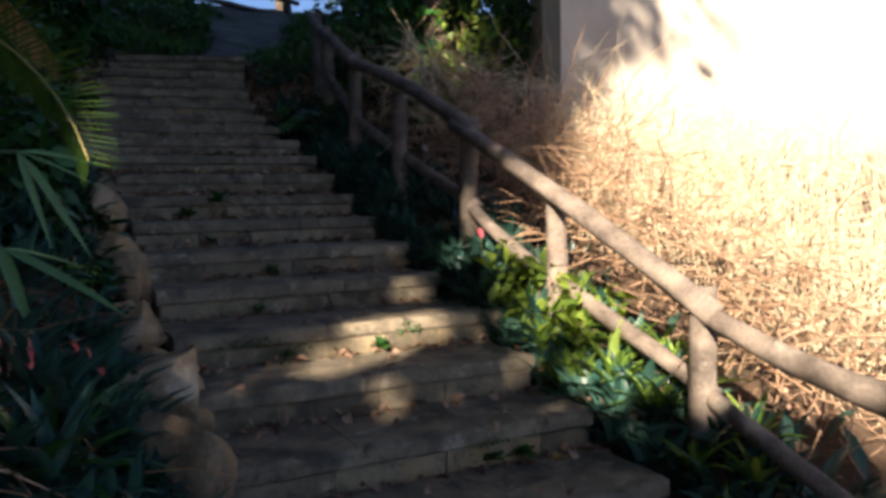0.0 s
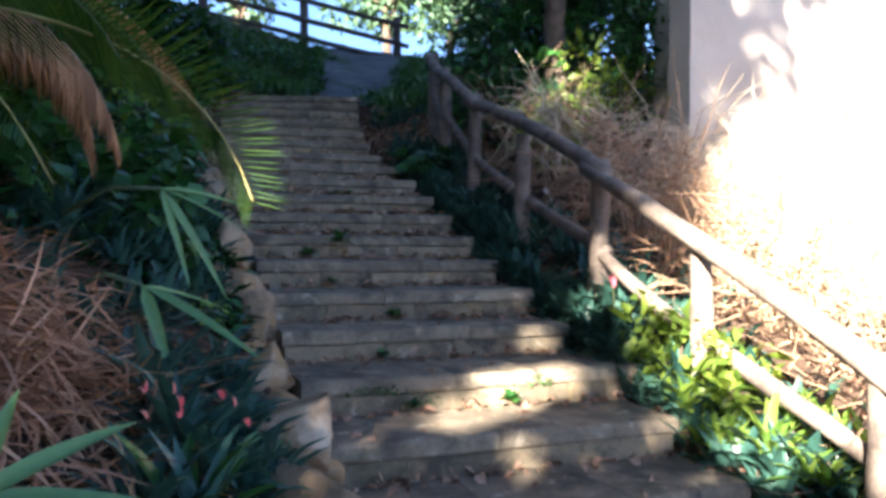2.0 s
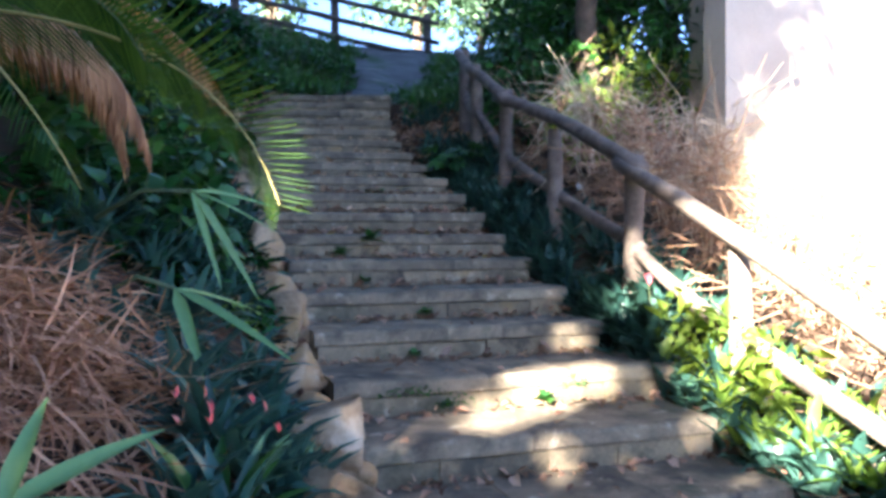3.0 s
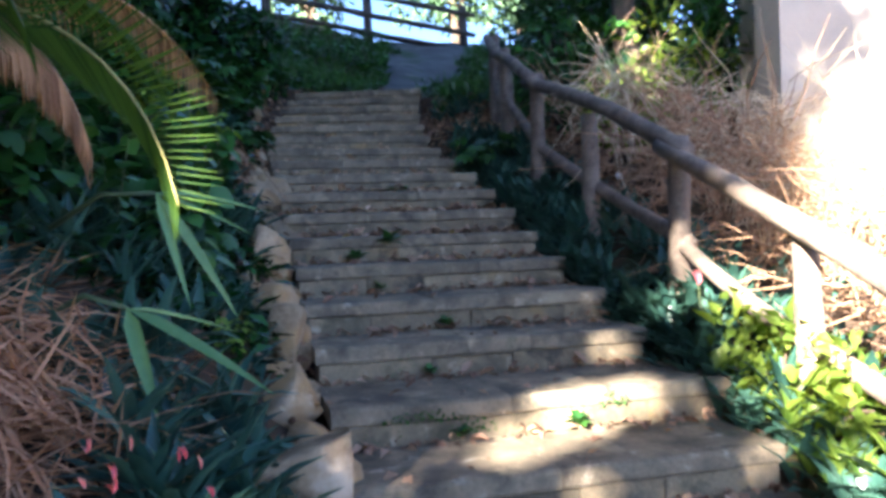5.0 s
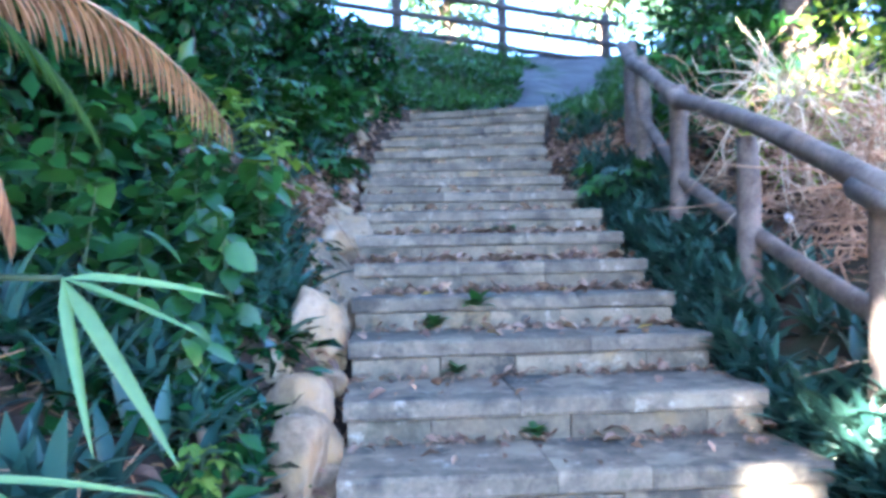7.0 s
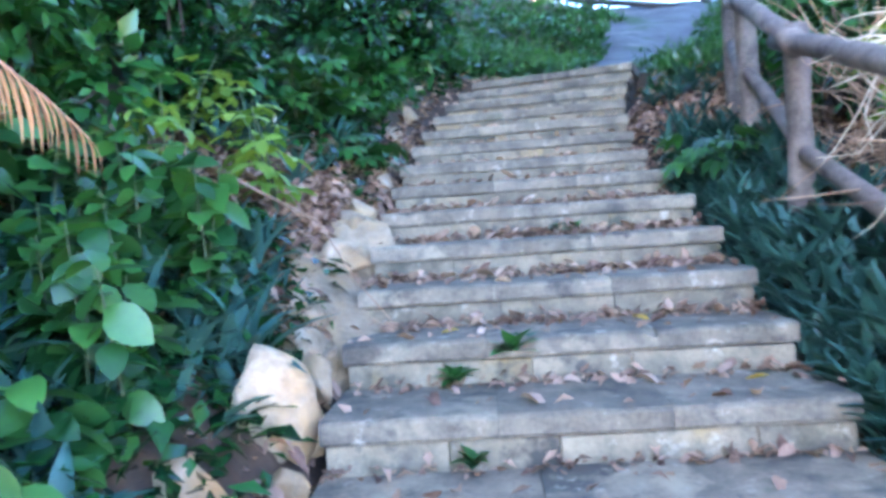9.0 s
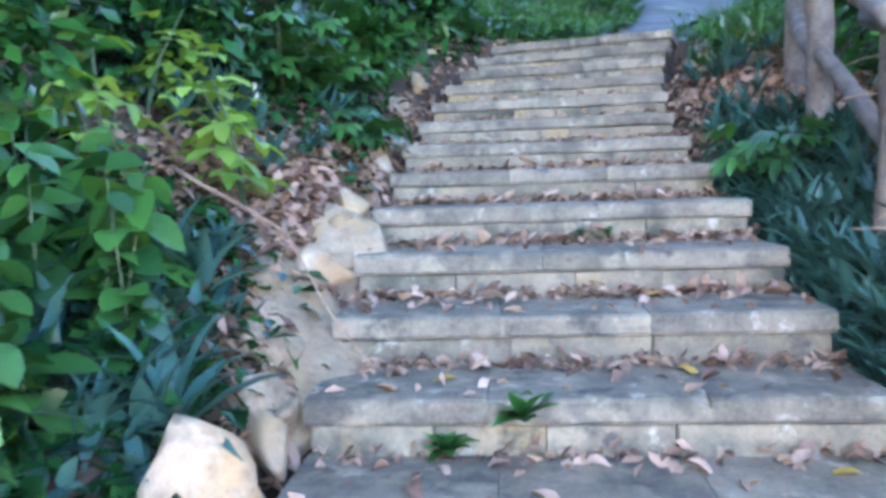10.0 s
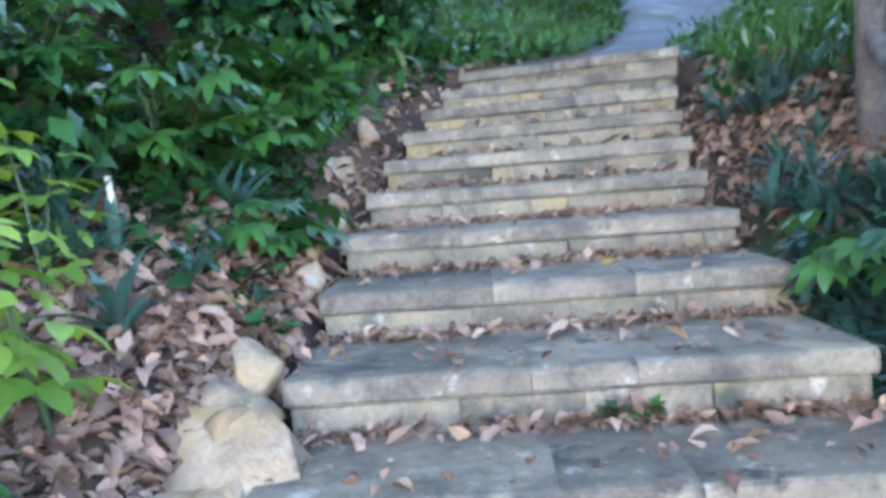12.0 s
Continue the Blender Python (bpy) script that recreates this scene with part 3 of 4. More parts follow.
for i in range(56):
    u = rr.uniform(4.6, 9.0)
    v = rr.uniform(3.98, 4.5)
    rosette(on_ground(u, v, 0.02), rr.uniform(0.65, 1.1), 12, STRAPS, "dark blue-green strap-leaved rosette beside the stairs", "strap plants under the railing", 580 + i)
for i in range(12):
    u, v = rr.uniform(9.6, 10.9), rr.uniform(4.05, 4.7)
    rosette(on_ground(u, v + 0.1, 0.02), rr.uniform(0.6, 0.95), 12, STRAPS, "dark blue-green strap-leaved rosette beside the stairs", "strap plants under the railing", 640 + i)
# most rosettes here take the lit leaf copy, a few the dark one
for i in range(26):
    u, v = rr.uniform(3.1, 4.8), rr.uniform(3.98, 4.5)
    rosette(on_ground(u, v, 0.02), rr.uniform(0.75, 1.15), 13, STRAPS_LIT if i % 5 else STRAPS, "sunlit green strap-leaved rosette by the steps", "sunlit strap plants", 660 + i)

for i in range(9):
    u, v = rr.uniform(9.0, 9.75), rr.uniform(4.02, 4.4)
    rosette(on_ground(u, v, 0.02), rr.uniform(0.7, 1.0), 12, STRAPS, "dark blue-green strap-leaved rosette beside the stairs", "strap plants under the railing", 690 + i)

# ---- flowering plant with pink bracts ----
fl = rosette(S(3.64, 1.66, ground_z(3.64, 1.66)), 1.25, 16, SPEARS, "dark leafy plant with bright pink flower bracts", "", 700, "flowering_plant", "plant")
bract = leaf_mesh("bract", PINK, 0.07, 0.03, 3, 0.3, 0.5, 0.4)
fr = random.Random(3)
for i in range(9):
    p = Vector((fr.uniform(-0.17, 0.17), fr.uniform(-0.17, 0.17), 0.69 - ground_z(3.64, 1.66) + fr.uniform(-0.06, 0.05)))
    for k in range(3):
        part("bract", bract, fl, aim(p, (fr.uniform(-0.4, 0.4), fr.uniform(-0.4, 0.4), 1), (1, 0.2, 0), fr.uniform(0.35, 0.55)))

# ---- limp strap leaves broken over their stalks ----
def bent_leaf(joint, tips, root, label, seed):
    base = thing("bent_leaf_plant", root, label, "plant", "bent strap leaves")
    inv = base.matrix_world.inverted()
    root, joint = Vector(root), Vector(joint)
    part("stalk", Buf().add(*tube([root, root.lerp(joint, 0.5) + Vector((0, 0, 0.06)), joint], [0.012, 0.01, 0.008], 6)).mesh("stalk", STEM, True), base, inv)
    for tip, w in tips:
        d = Vector(tip) - joint
        me = leaf_mesh("leaf", BENT, d.length, w, 6, 0.16, 0.7, 0.22, 0.08)
        part("leaf", me, base, inv @ aim(joint, d, (0.3, -0.5, 0.8)))


bent_leaf(S(4.85, 1.63, 1.36), [(S(4.84, 1.9, 0.9), 0.042), (S(4.72, 1.74, 0.96), 0.032), (S(5.0, 2.0, 1.3), 0.036), (S(4.9, 1.97, 1.2), 0.022)], S(5.0, 1.25, 1.25), "limp green strap leaves hanging from a broken stalk", 1)
bent_leaf(S(4.5, 1.56, 0.98), [(S(4.42, 2.0, 0.69), 0.046), (S(4.3, 1.66, 0.66), 0.05), (S(4.75, 1.9, 0.86), 0.025)], S(4.6, 1.3, 0.95), "limp green strap leaves hanging from a broken stalk", 2)
bent_leaf(S(2.84, 1.3, 0.72), [(S(3.06, 1.55, 0.79), 0.045), (S(2.98, 1.35, 0.88), 0.04), (S(2.86, 1.6, 0.68), 0.04), (S(3.2, 1.45, 0.74), 0.03)], S(2.85, 1.2, 0.3), "bright strap leaves leaning over the dry straw", 3)

# ---- heap of dry straw ----
hr = random.Random(21)
sb = Buf()
straws = [leaf(l, w, 3, d, 0.4, 0.3) for l, w, d in ((0.42, 0.014, 0.5), (0.3, 0.011, -0.3), (0.55, 0.013, 0.9), (0.2, 0.02, 0.2))]
for i in range(3600):
    u, v = hr.gauss(4.2, 0.45), hr.gauss(1.05, 0.33)
    if v > 1.75 or v < 0.2:
        continue
    hump = 0.22 * math.exp(-((u - 4.2) / 0.6) ** 2 - ((v - 1.0) / 0.45) ** 2)
    d = Vector((hr.gauss(0, 1), hr.gauss(0, 1), hr.gauss(0, 0.35)))
    verts, faces = hr.choice(straws)
    sb.add(verts, faces, aim(on_ground(u, v, hump * hr.uniform(0.4, 1.05)), d, (hr.gauss(0, 0.4), hr.gauss(0, 0.4), 1), hr.uniform(0.5, 1.1)))
straw = new("straw_heap", sb.mesh("straw_heap", STRAW, True))
tagged(straw, "heap of dry brown palm straw on the bank", "straw", kind="stuff")

# ---- palm on the left bank ----
PU, PV = 4.75, 0.25
palm_foot = on_ground(PU, PV, -0.05)
palm = thing("palm", palm_foot, "short palm with green fronds and hanging dead brown fronds", "palm tree")
crown = S(PU, PV, 1.95)
tp = [palm_foot.lerp(crown, k / 4) for k in range(5)]
part("trunk", Buf().add(*tube(tp, [0.2, 0.18, 0.17, 0.17, 0.12], 14, 0.3, 4)).mesh("trunk", BARK, True), palm, palm.matrix_world.inverted())
# tip, bend and leaflet length of each frond
GREEN_F = [((3.27, 1.8, 1.24), (3.71, 1.66, 1.92), 0.24), ((3.46, 1.36, 1.28), (3.7, 1.0, 2.0), 0.24), ((4.94, 1.67, 1.75), (4.85, 1.3, 2.45), 0.3), ((4.1, 1.25, 2.25), (4.4, 0.8, 2.8), 0.3), ((4.3, 1.45, 2.15), (4.5, 0.9, 2.7), 0.3), ((3.6, -0.3, 1.9), (4.1, 0.0, 2.8), 0.3), ((5.9, -0.2, 2.3), (5.4, 0.1, 3.0), 0.3), ((4.6, -1.1, 2.1), (4.7, -0.4, 2.9), 0.3), ((5.6, 1.0, 2.6), (5.2, 0.7, 3.0), 0.3), ((3.6, 1.5, 1.62), (4.0, 1.25, 2.2), 0.3)]
for i, (tip, ctrl, l) in enumerate(GREEN_F):
    frond(palm, crown, S(*ctrl), S(*tip), 76 if i < 2 else 64, l, FROND, STALK if i < 2 else STEM, 30 + i, width=0.0075 if i < 2 else 0.014, limp=0.0, lean=0.25, thick=0.009, normal=S(1, 0.1) if i in (0, 9) else None)
DEAD_F = [((5.9, 1.84, 1.88), (5.3, 1.35, 2.7), 0.3), ((5.2, 1.36, 1.5), (5.05, 1.3, 2.3), 0.27), ((4.46, 1.48, 1.48), (4.4, 1.3, 2.25), 0.26)]
for i, (tip, ctrl, l) in enumerate(DEAD_F):
    frond(palm, crown + Vector((0, 0, -0.08)), S(*ctrl), S(*tip), 60, l, DEAD_FROND, TWIG, 50 + i, 0.9, "dead_frond", 0.022, 0.35, lean=0.45)

# ---- shrubs of the left bank ----
BL = [(0.11, 0.065), (0.14, 0.08), (0.08, 0.05)]
IL = [(0.1, 0.06), (0.075, 0.05), (0.13, 0.07)]
near = thing("broad_leaved_shrub", on_ground(6.35, 1.3, 0), "broad-leaved green shrub with large heart-shaped leaves", "shrub")
nr = random.Random(77)
inv_n = near.matrix_world.inverted()
HEART = [leaf_mesh("leaf", BROAD, l, l * 0.68, 5, d, 0.14, 0.36, 0.0, 0.55) for l, d in ((0.165, 0.5), (0.14, 0.8), (0.12, 0.4))]
for i in range(76):
    u, v = (nr.uniform(5.5, 7.25), nr.uniform(0.9, 1.85)) if i < 58 else (nr.uniform(5.8, 6.9), nr.uniform(1.35, 1.9))
    root = on_ground(u, v, -0.03)
    top = root + Vector((nr.uniform(-0.12, 0.12), nr.uniform(-0.12, 0.12), nr.uniform(0.18, 0.6)))
    part("stem", Buf().add(*tube([root, root.lerp(top, 0.5), top], [0.005, 0.004, 0.002], 5)).mesh("stem", STEM, True), near, inv_n)
    for j in range(17):
        p = root.lerp(top, 0.12 + 0.88 * j / 16)
        a = j * 2.4 + i
        d = Vector((math.cos(a), math.sin(a), nr.uniform(-0.7, 0.35)))
        part("leaf", nr.choice(HEART), near, inv_n @ aim(p, d, (nr.gauss(0, 0.45), nr.gauss(0, 0.45) - 0.2, 1), nr.uniform(0.6, 1.2)))
LEFT = [(5.0, 0.2, 0.5, 0.7), (5.9, 0.4, 0.6, 0.9), (6.7, 0.5, 0.6, 0.9), (7.3, 0.9, 0.5, 0.7), (7.9, 0.6, 0.6, 0.9), (8.6, 1.1, 0.55, 0.65), (9.1, 0.5, 0.7, 1.0), (10.2, 0.8, 0.65, 0.9), (10.6, 1.6, 0.45, 0.45), (11.2, 0.6, 0.7, 1.0), (11.5, 1.7, 0.5, 0.45), (12.3, 2.0, 0.5, 0.4), (10.1, 1.86, 0.34, 0.3), (10.8, 1.9, 0.3, 0.26), (11.9, 2.15, 0.3, 0.25), (12.6, 1.3, 0.7, 0.7), (4.2, -0.4, 0.7, 1.0), (3.2, 0.0, 0.7, 0.9), (6.0, -0.8, 0.9, 1.3), (7.6, -0.7, 0.9, 1.3), (9.4, -0.9, 1.0, 1.5), (11.2, -1.0, 1.1, 1.5), (13.5, 0.4, 1.0, 1.1)]
for i, (u, v, rad, h) in enumerate(LEFT):
    m = BROAD_S if i % 3 == 0 else IVY_S
    shrub("bank_shrub", on_ground(u, v, 0), (rad, rad, h), int(1500 + 1300 * rad), IL if i % 2 else BL, m, "glossy dark green shrub covering the bank", 800 + i, group="shrubs on the left bank")
# plants with large lobed leaves
def lobed_mesh(material, size, lobes=5, droop=0.5, wide=0.3):
    """A hand-shaped leaf: pointed lobes fanned from the end of the stalk."""
    b = Buf()
    for k in range(lobes):
        a = (k - (lobes - 1) / 2) * 2.3 / (lobes - 1)
        n = size * (1 - 0.25 * abs(a))
        b.add(*leaf(n, size * wide, 4, droop, 0.25, 0.5, 0.1, 0.7), Matrix.Rotation(-a, 4, "Z"))
    return b.mesh("leaf", material, True)


LOBED = [lobed_mesh(BROAD, 1.0, 5, d) for d in (0.4, 0.8)]
LOBED_LIT = [lobed_mesh(LIME_LEAF, 1.0, 3, d, 0.42) for d in (0.3, 0.7)]


def lobed_plant(name, at, radius, height, count, size, meshes, label, seed, category="plant", group=""):
    """Stems from one root, each with stalks that carry lobed leaves."""
    r = random.Random(seed)
    base = thing(name, at, label, category, group)
    for i in range(max(3, count // 9)):
        a, q = r.uniform(0, 6.3), radius * r.uniform(0.3, 0.9)
        tip = Vector((math.cos(a) * q, math.sin(a) * q, height * r.uniform(0.5, 1.0)))
        mid = tip * 0.5 + Vector((0, 0, height * 0.12))
        part("stem", Buf().add(*tube([Vector((0, 0, -0.08)), mid * 0.5, mid, tip], [0.008, 0.007, 0.005, 0.003], 5)).mesh("stem", STEM, True), base)
        for j in range(9):
            p = Vector((0, 0, -0.05)).lerp(tip, 0.35 + 0.65 * j / 8)
            d = Vector((math.cos(j * 2.4 + i), math.sin(j * 2.4 + i), r.uniform(-0.3, 0.35)))
            p = p + d * size * r.uniform(0.2, 0.8)
            part("leaf", r.choice(meshes), base, aim(p, d + Vector((0, 0, -0.3)), (d.x * 0.6 + r.gauss(0, 0.2), d.y * 0.6 + r.gauss(0, 0.2), 1), size * r.uniform(0.7, 1.2)))
    return base


for i, (u, v, rad, h, n) in enumerate([(9.1, 1.62, 0.4, 0.62, 81), (9.5, 1.8, 0.3, 0.45, 63), (9.95, 1.62, 0.4, 0.6, 72), (9.05, 1.98, 0.2, 0.22, 27), (8.9, 1.2, 0.4, 0.75, 63)]):
    lobed_plant("lobed_leaf_plant", on_ground(u, v, 0), rad, h, n, 0.17, LOBED, "dark green plant with large hand-shaped leaves", 840 + i, "plant", "lobed-leaved plants")
lobed_plant("lobed_leaf_plant", on_ground(8.66, 4.14, 0), 0.26, 0.26, 45, 0.17, LOBED, "low green plant with hand-shaped leaves below the railing", 848, "plant", "lobed-leaved plants")
# yellow-green saplings by the stones
for i, (u, v, rad, h, n, size) in enumerate([(7.82, 1.8, 0.3, 0.72, 27, 0.15), (8.2, 1.6, 0.3, 0.5, 27, 0.12), (7.45, 1.4, 0.3, 0.6, 27, 0.11), (5.2, 1.85, 0.12, 0.2, 18, 0.06), (8.1, 1.25, 0.25, 0.6, 27, 0.12)]):
    lobed_plant("sapling", on_ground(u, v, 0), rad, h, n, size, LOBED_LIT, "thin bright yellow-green sapling among fallen leaves", 852 + i, "sapling", "saplings")
stick("fallen_branch", [S(7.28, 1.72, 1.89), S(7.26, 1.84, 1.82), S(7.29, 1.97, 1.74), S(7.28, 2.1, 1.66), S(7.15, 2.26, 1.42), S(7.05, 2.42, 1.24)], 0.007, 0.003, TWIG, "thin pale fallen branch lying across the rocks", twigs=1, seed=4)
stick("broken_stem", [S(8.62, 1.66, 1.9), S(8.64, 1.62, 2.12), S(8.68, 1.58, 2.34)], 0.016, 0.012, PALE_TWIG, "short broken pale stem standing in the litter", seed=5)

# ---- right side: sunlit bush, dry brush, shrubs and trees ----
SL = [(0.09, 0.05), (0.12, 0.06), (0.07, 0.04)]
# these bushes wear the leaf colour with sunlight in it
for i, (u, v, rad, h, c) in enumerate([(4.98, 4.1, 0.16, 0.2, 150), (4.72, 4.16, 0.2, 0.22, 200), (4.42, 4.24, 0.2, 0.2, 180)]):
    shrub("leafy_bush", on_ground(u, v, 0), (rad, rad, h), c, SL, LIME_S, "sunlit yellow-green bush growing through the railing", 860 + i, "bush", "bushes at the railing")
bud = thing("pink_bud", S(5.32, 4.1, ground_z(5.32, 4.1)), "single closed pink flower bud on a stalk", "flower")
part("stalk", Buf().add(*tube([(0, 0, 0), (0.01, 0, 0.15), (0, 0.01, 0.3)], [0.006, 0.005, 0.004], 6)).mesh("stalk", STEM, True), bud)
for k in range(4):
    part("petal", bract, bud, aim((0, 0.01, 0.29), (math.cos(k * 1.6) * 0.25, math.sin(k * 1.6) * 0.25, 1), (1, 0.3, 0), 1.2))
br = random.Random(31)
tb, pb = Buf(), Buf()
for i in range(2300):
    u, v = br.uniform(3.2, 8.2), 4.55 + abs(br.gauss(0, 1.0))
    if v > 8.5:
        continue
    p = on_ground(u, v, br.uniform(0.0, 0.75) * interp(u, [3.4, 5, 8.2], [0.7, 1.1, 1.0]))
    d = Vector((br.gauss(0, 1), br.gauss(0, 1), br.gauss(0.15, 0.6))).normalized()
    l = br.uniform(0.25, 0.85)
    pts = [p]
    for k in range(4):
        d = (d + rand_dir(br) * 0.38).normalized()
        pts.append(pts[-1] + d * l / 4)
    t = br.uniform(0.0025, 0.007)
    # reddish twigs on the shaded side, paler sunlit colour beyond
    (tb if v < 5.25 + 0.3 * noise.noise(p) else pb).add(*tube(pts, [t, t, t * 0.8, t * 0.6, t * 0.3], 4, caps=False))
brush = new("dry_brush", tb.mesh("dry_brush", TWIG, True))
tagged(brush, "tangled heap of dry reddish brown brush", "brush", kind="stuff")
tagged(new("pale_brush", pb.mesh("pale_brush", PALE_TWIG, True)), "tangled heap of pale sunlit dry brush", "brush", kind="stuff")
sr = random.Random(33)
wb = Buf()
for i in range(1300):
    u, v = sr.uniform(3.0, 6.6), 5.0 + abs(sr.gauss(0, 1.4))
    p = on_ground(u, min(v, 9), -0.02)
    top = p + Vector((sr.gauss(0, 0.12), sr.gauss(0, 0.12), sr.uniform(0.4, 1.0)))
    t = sr.uniform(0.0018, 0.004)
    wb.add(*tube([p, p.lerp(top, 0.4) + rand_dir(sr) * 0.03, p.lerp(top, 0.75) + rand_dir(sr) * 0.05, top], [t, t, t * 0.7, t * 0.3], 4, caps=False))
for i in range(800):
    u, v = sr.uniform(6.0, 7.0), sr.uniform(5.0, 10.5)
    p = on_ground(u, v, -0.02)
    top = p + Vector((sr.gauss(0, 0.15), sr.gauss(0, 0.15), sr.uniform(0.3, 0.75 + 0.5 * noise.noise(Vector((v * 1.5, 0, 0))))))
    t = sr.uniform(0.002, 0.005)
    wb.add(*tube([p, p.lerp(top, 0.4) + rand_dir(sr) * 0.05, p.lerp(top, 0.75) + rand_dir(sr) * 0.08, top], [t, t, t * 0.7, t * 0.3], 4, caps=False))
# the stalks' pale colour carries the sunlight too
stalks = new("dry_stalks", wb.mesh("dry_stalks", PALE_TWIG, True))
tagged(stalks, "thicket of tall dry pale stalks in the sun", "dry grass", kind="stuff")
dr = random.Random(71)
SPRAY = [(7.12, 4.22, 2.12), (6.98, 4.2, 1.92), (6.86, 4.26, 1.7), (6.76, 4.42, 1.56), (6.72, 4.62, 1.62), (6.8, 4.82, 1.82), (7.2, 4.4, 2.3), (6.9, 4.95, 2.1), (6.82, 4.38, 1.95)]
for i, end in enumerate(SPRAY):
    a, b, c = S(7.3, 4.85, 1.75), S(7.1 + dr.uniform(-0.08, 0.08), 4.6 + dr.uniform(-0.08, 0.08), 2.75), S(*end)
    pts = [a * (1 - q) ** 2 + b * 2 * q * (1 - q) + c * q * q + rand_dir(dr) * 0.02 for q in (k / 9 for k in range(10))]
    stick("dead_branch", pts, 0.009, 0.002, PALE_TWIG, "bleached dead branch drooping over the railing", twigs=16, seed=900 + i, group="dead branches on the railing")
# lit = 1 gives a shrub the sunlit leaf colour, 0 the dark one
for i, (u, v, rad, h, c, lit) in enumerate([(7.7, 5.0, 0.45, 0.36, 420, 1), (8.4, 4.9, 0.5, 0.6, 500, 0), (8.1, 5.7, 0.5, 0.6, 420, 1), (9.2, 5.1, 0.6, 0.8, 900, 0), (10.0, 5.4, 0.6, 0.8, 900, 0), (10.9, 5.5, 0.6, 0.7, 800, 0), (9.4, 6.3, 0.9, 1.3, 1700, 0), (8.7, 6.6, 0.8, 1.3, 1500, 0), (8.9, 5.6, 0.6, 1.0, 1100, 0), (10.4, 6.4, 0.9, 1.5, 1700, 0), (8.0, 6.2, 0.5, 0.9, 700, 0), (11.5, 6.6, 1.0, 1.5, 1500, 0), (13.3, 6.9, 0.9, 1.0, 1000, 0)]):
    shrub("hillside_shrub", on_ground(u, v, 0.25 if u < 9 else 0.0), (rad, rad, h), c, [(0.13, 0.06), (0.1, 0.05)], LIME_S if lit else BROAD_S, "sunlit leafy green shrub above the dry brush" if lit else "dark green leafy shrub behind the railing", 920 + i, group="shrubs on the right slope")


def tree(at, height, r0, crown_r, count, shapes, leaf_material, label, seed, lobes=14, group="", keep=None, crown_at=0.72, name="tree"):
    """A tree: a tapering trunk, limbs into the lobes, and a crown of leaves."""
    r = random.Random(seed)
    base = thing(name, at, label, "tree", group)
    h = height
    pts = [Vector((0.12 * h * 0.1 * math.sin(i * 1.3 + seed), 0.1 * h * 0.1 * math.cos(i * 1.7 + seed) - 0.1 * h * 0.1 * math.cos(seed), h * 0.8 * i / 8 - 0.3)) for i in range(9)]
    part("trunk", Buf().add(*tube(pts, [r0 * (1.25 if i == 0 else 1) * (1 - 0.07 * i) for i in range(9)], 14, 0.14, seed)).mesh("trunk", BARK, True), base)
    where, balls = clump_points(r, (0, 0, h * crown_at), crown_r, lobes)
    for c, s in balls[:10]:
        p = pts[r.randrange(4, 8)]
        part("limb", Buf().add(*tube([p, p.lerp(c, 0.4) + Vector((0, 0, 0.1)), p.lerp(c, 0.75), c], [r0 * 0.4, r0 * 0.3, r0 * 0.2, r0 * 0.06], 7, 0.1, seed)).mesh("limb", BARK, True), base)
    b = foliage(r, count, where, shapes, 0.9, 0.6) if keep is None else foliage(r, count, keep(where, Vector(at)), shapes, 0.9, 0.6)
    part("crown", b.mesh("crown", leaf_material, True), base)
    return base


# spots to be sunlit and gap radii; crowns are left open sunward of them
SUNNY = [(S(4.95, 3.02, 0.44), 0.06), (S(4.95, 3.22, 0.45), 0.08), (S(4.95, 3.4, 0.46), 0.05), (S(4.98, 3.66, 0.47), 0.0), (S(5.48, 3.48, 0.6), 0.05), (S(5.48, 3.66, 0.62), 0.02), (S(4.45, 3.12, 0.28), 0.03), (S(4.46, 3.55, 0.3), 0.0), (S(3.4, 1.77, 1.32), 0.16), (S(5.62, 4.14, 1.17), -0.01), (S(5.62, 4.14, 0.9), -0.02), (S(3.3, 1.3, 0.8), 0.1), (S(8.2, 5.3, 2.9), 0.16), (S(7.7, 5.0, 2.5), 0.3), (S(8.0, 5.5, 2.8), 0.25), (S(4.8, 1.05, 1.45), 0.08), (S(2.95, 1.35, 0.83), 0.0)]


def shade(where, at):
    """Leaves of a crown, cut to the wanted shadow edge, but for the gaps that let the sun in."""
    def pick():
        while True:
            p, d = where()
            w = p + at
            level = w.z + (w.y + 5.0) * SUN_FROM.z / -SUN_FROM.y
            edge = interp(level, [0, 4.6, 4.85, 5.6, 5.9, 6.15, 6.53, 6.62, 7.0, 7.6, 8.0, 8.35, 8.8, 9.5, 10.2, 12, 20], [3.4, 3.0, 0.3, 0.2, 0.2, -0.3, -0.35, 0.15, 0.25, 0.32, 0.5, 0.75, 0.75, 0.85, 0.45, 0.4, 1.2])
            if w.x > edge + 0.25 * noise.noise(Vector((level * 0.9, 0, 4))) and not (level > 9.4 and noise.noise(w * 1.1) > 0.2):
                continue
            if any(((w - t) - SUN_FROM * (w - t).dot(SUN_FROM)).length < g + 0.1 for t, g in SUNNY):
                continue
            return p, d
    return pick


TL = [(0.12, 0.06), (0.16, 0.07)]
OL = [(0.3, 0.16), (0.24, 0.13)]
tree(on_ground(8.25, 5.36), 6.0, 0.13, (1.6, 1.6, 1.5), 2600, TL, BROAD_S, "slim tree with a sunlit trunk on the dry slope", 1, crown_at=0.85)
tree(on_ground(9.6, 6.4), 6.5, 0.15, (1.9, 1.9, 2.3), 6500, TL, IVY_S, "dark leafy tree behind the shrubs", 2, crown_at=0.55)
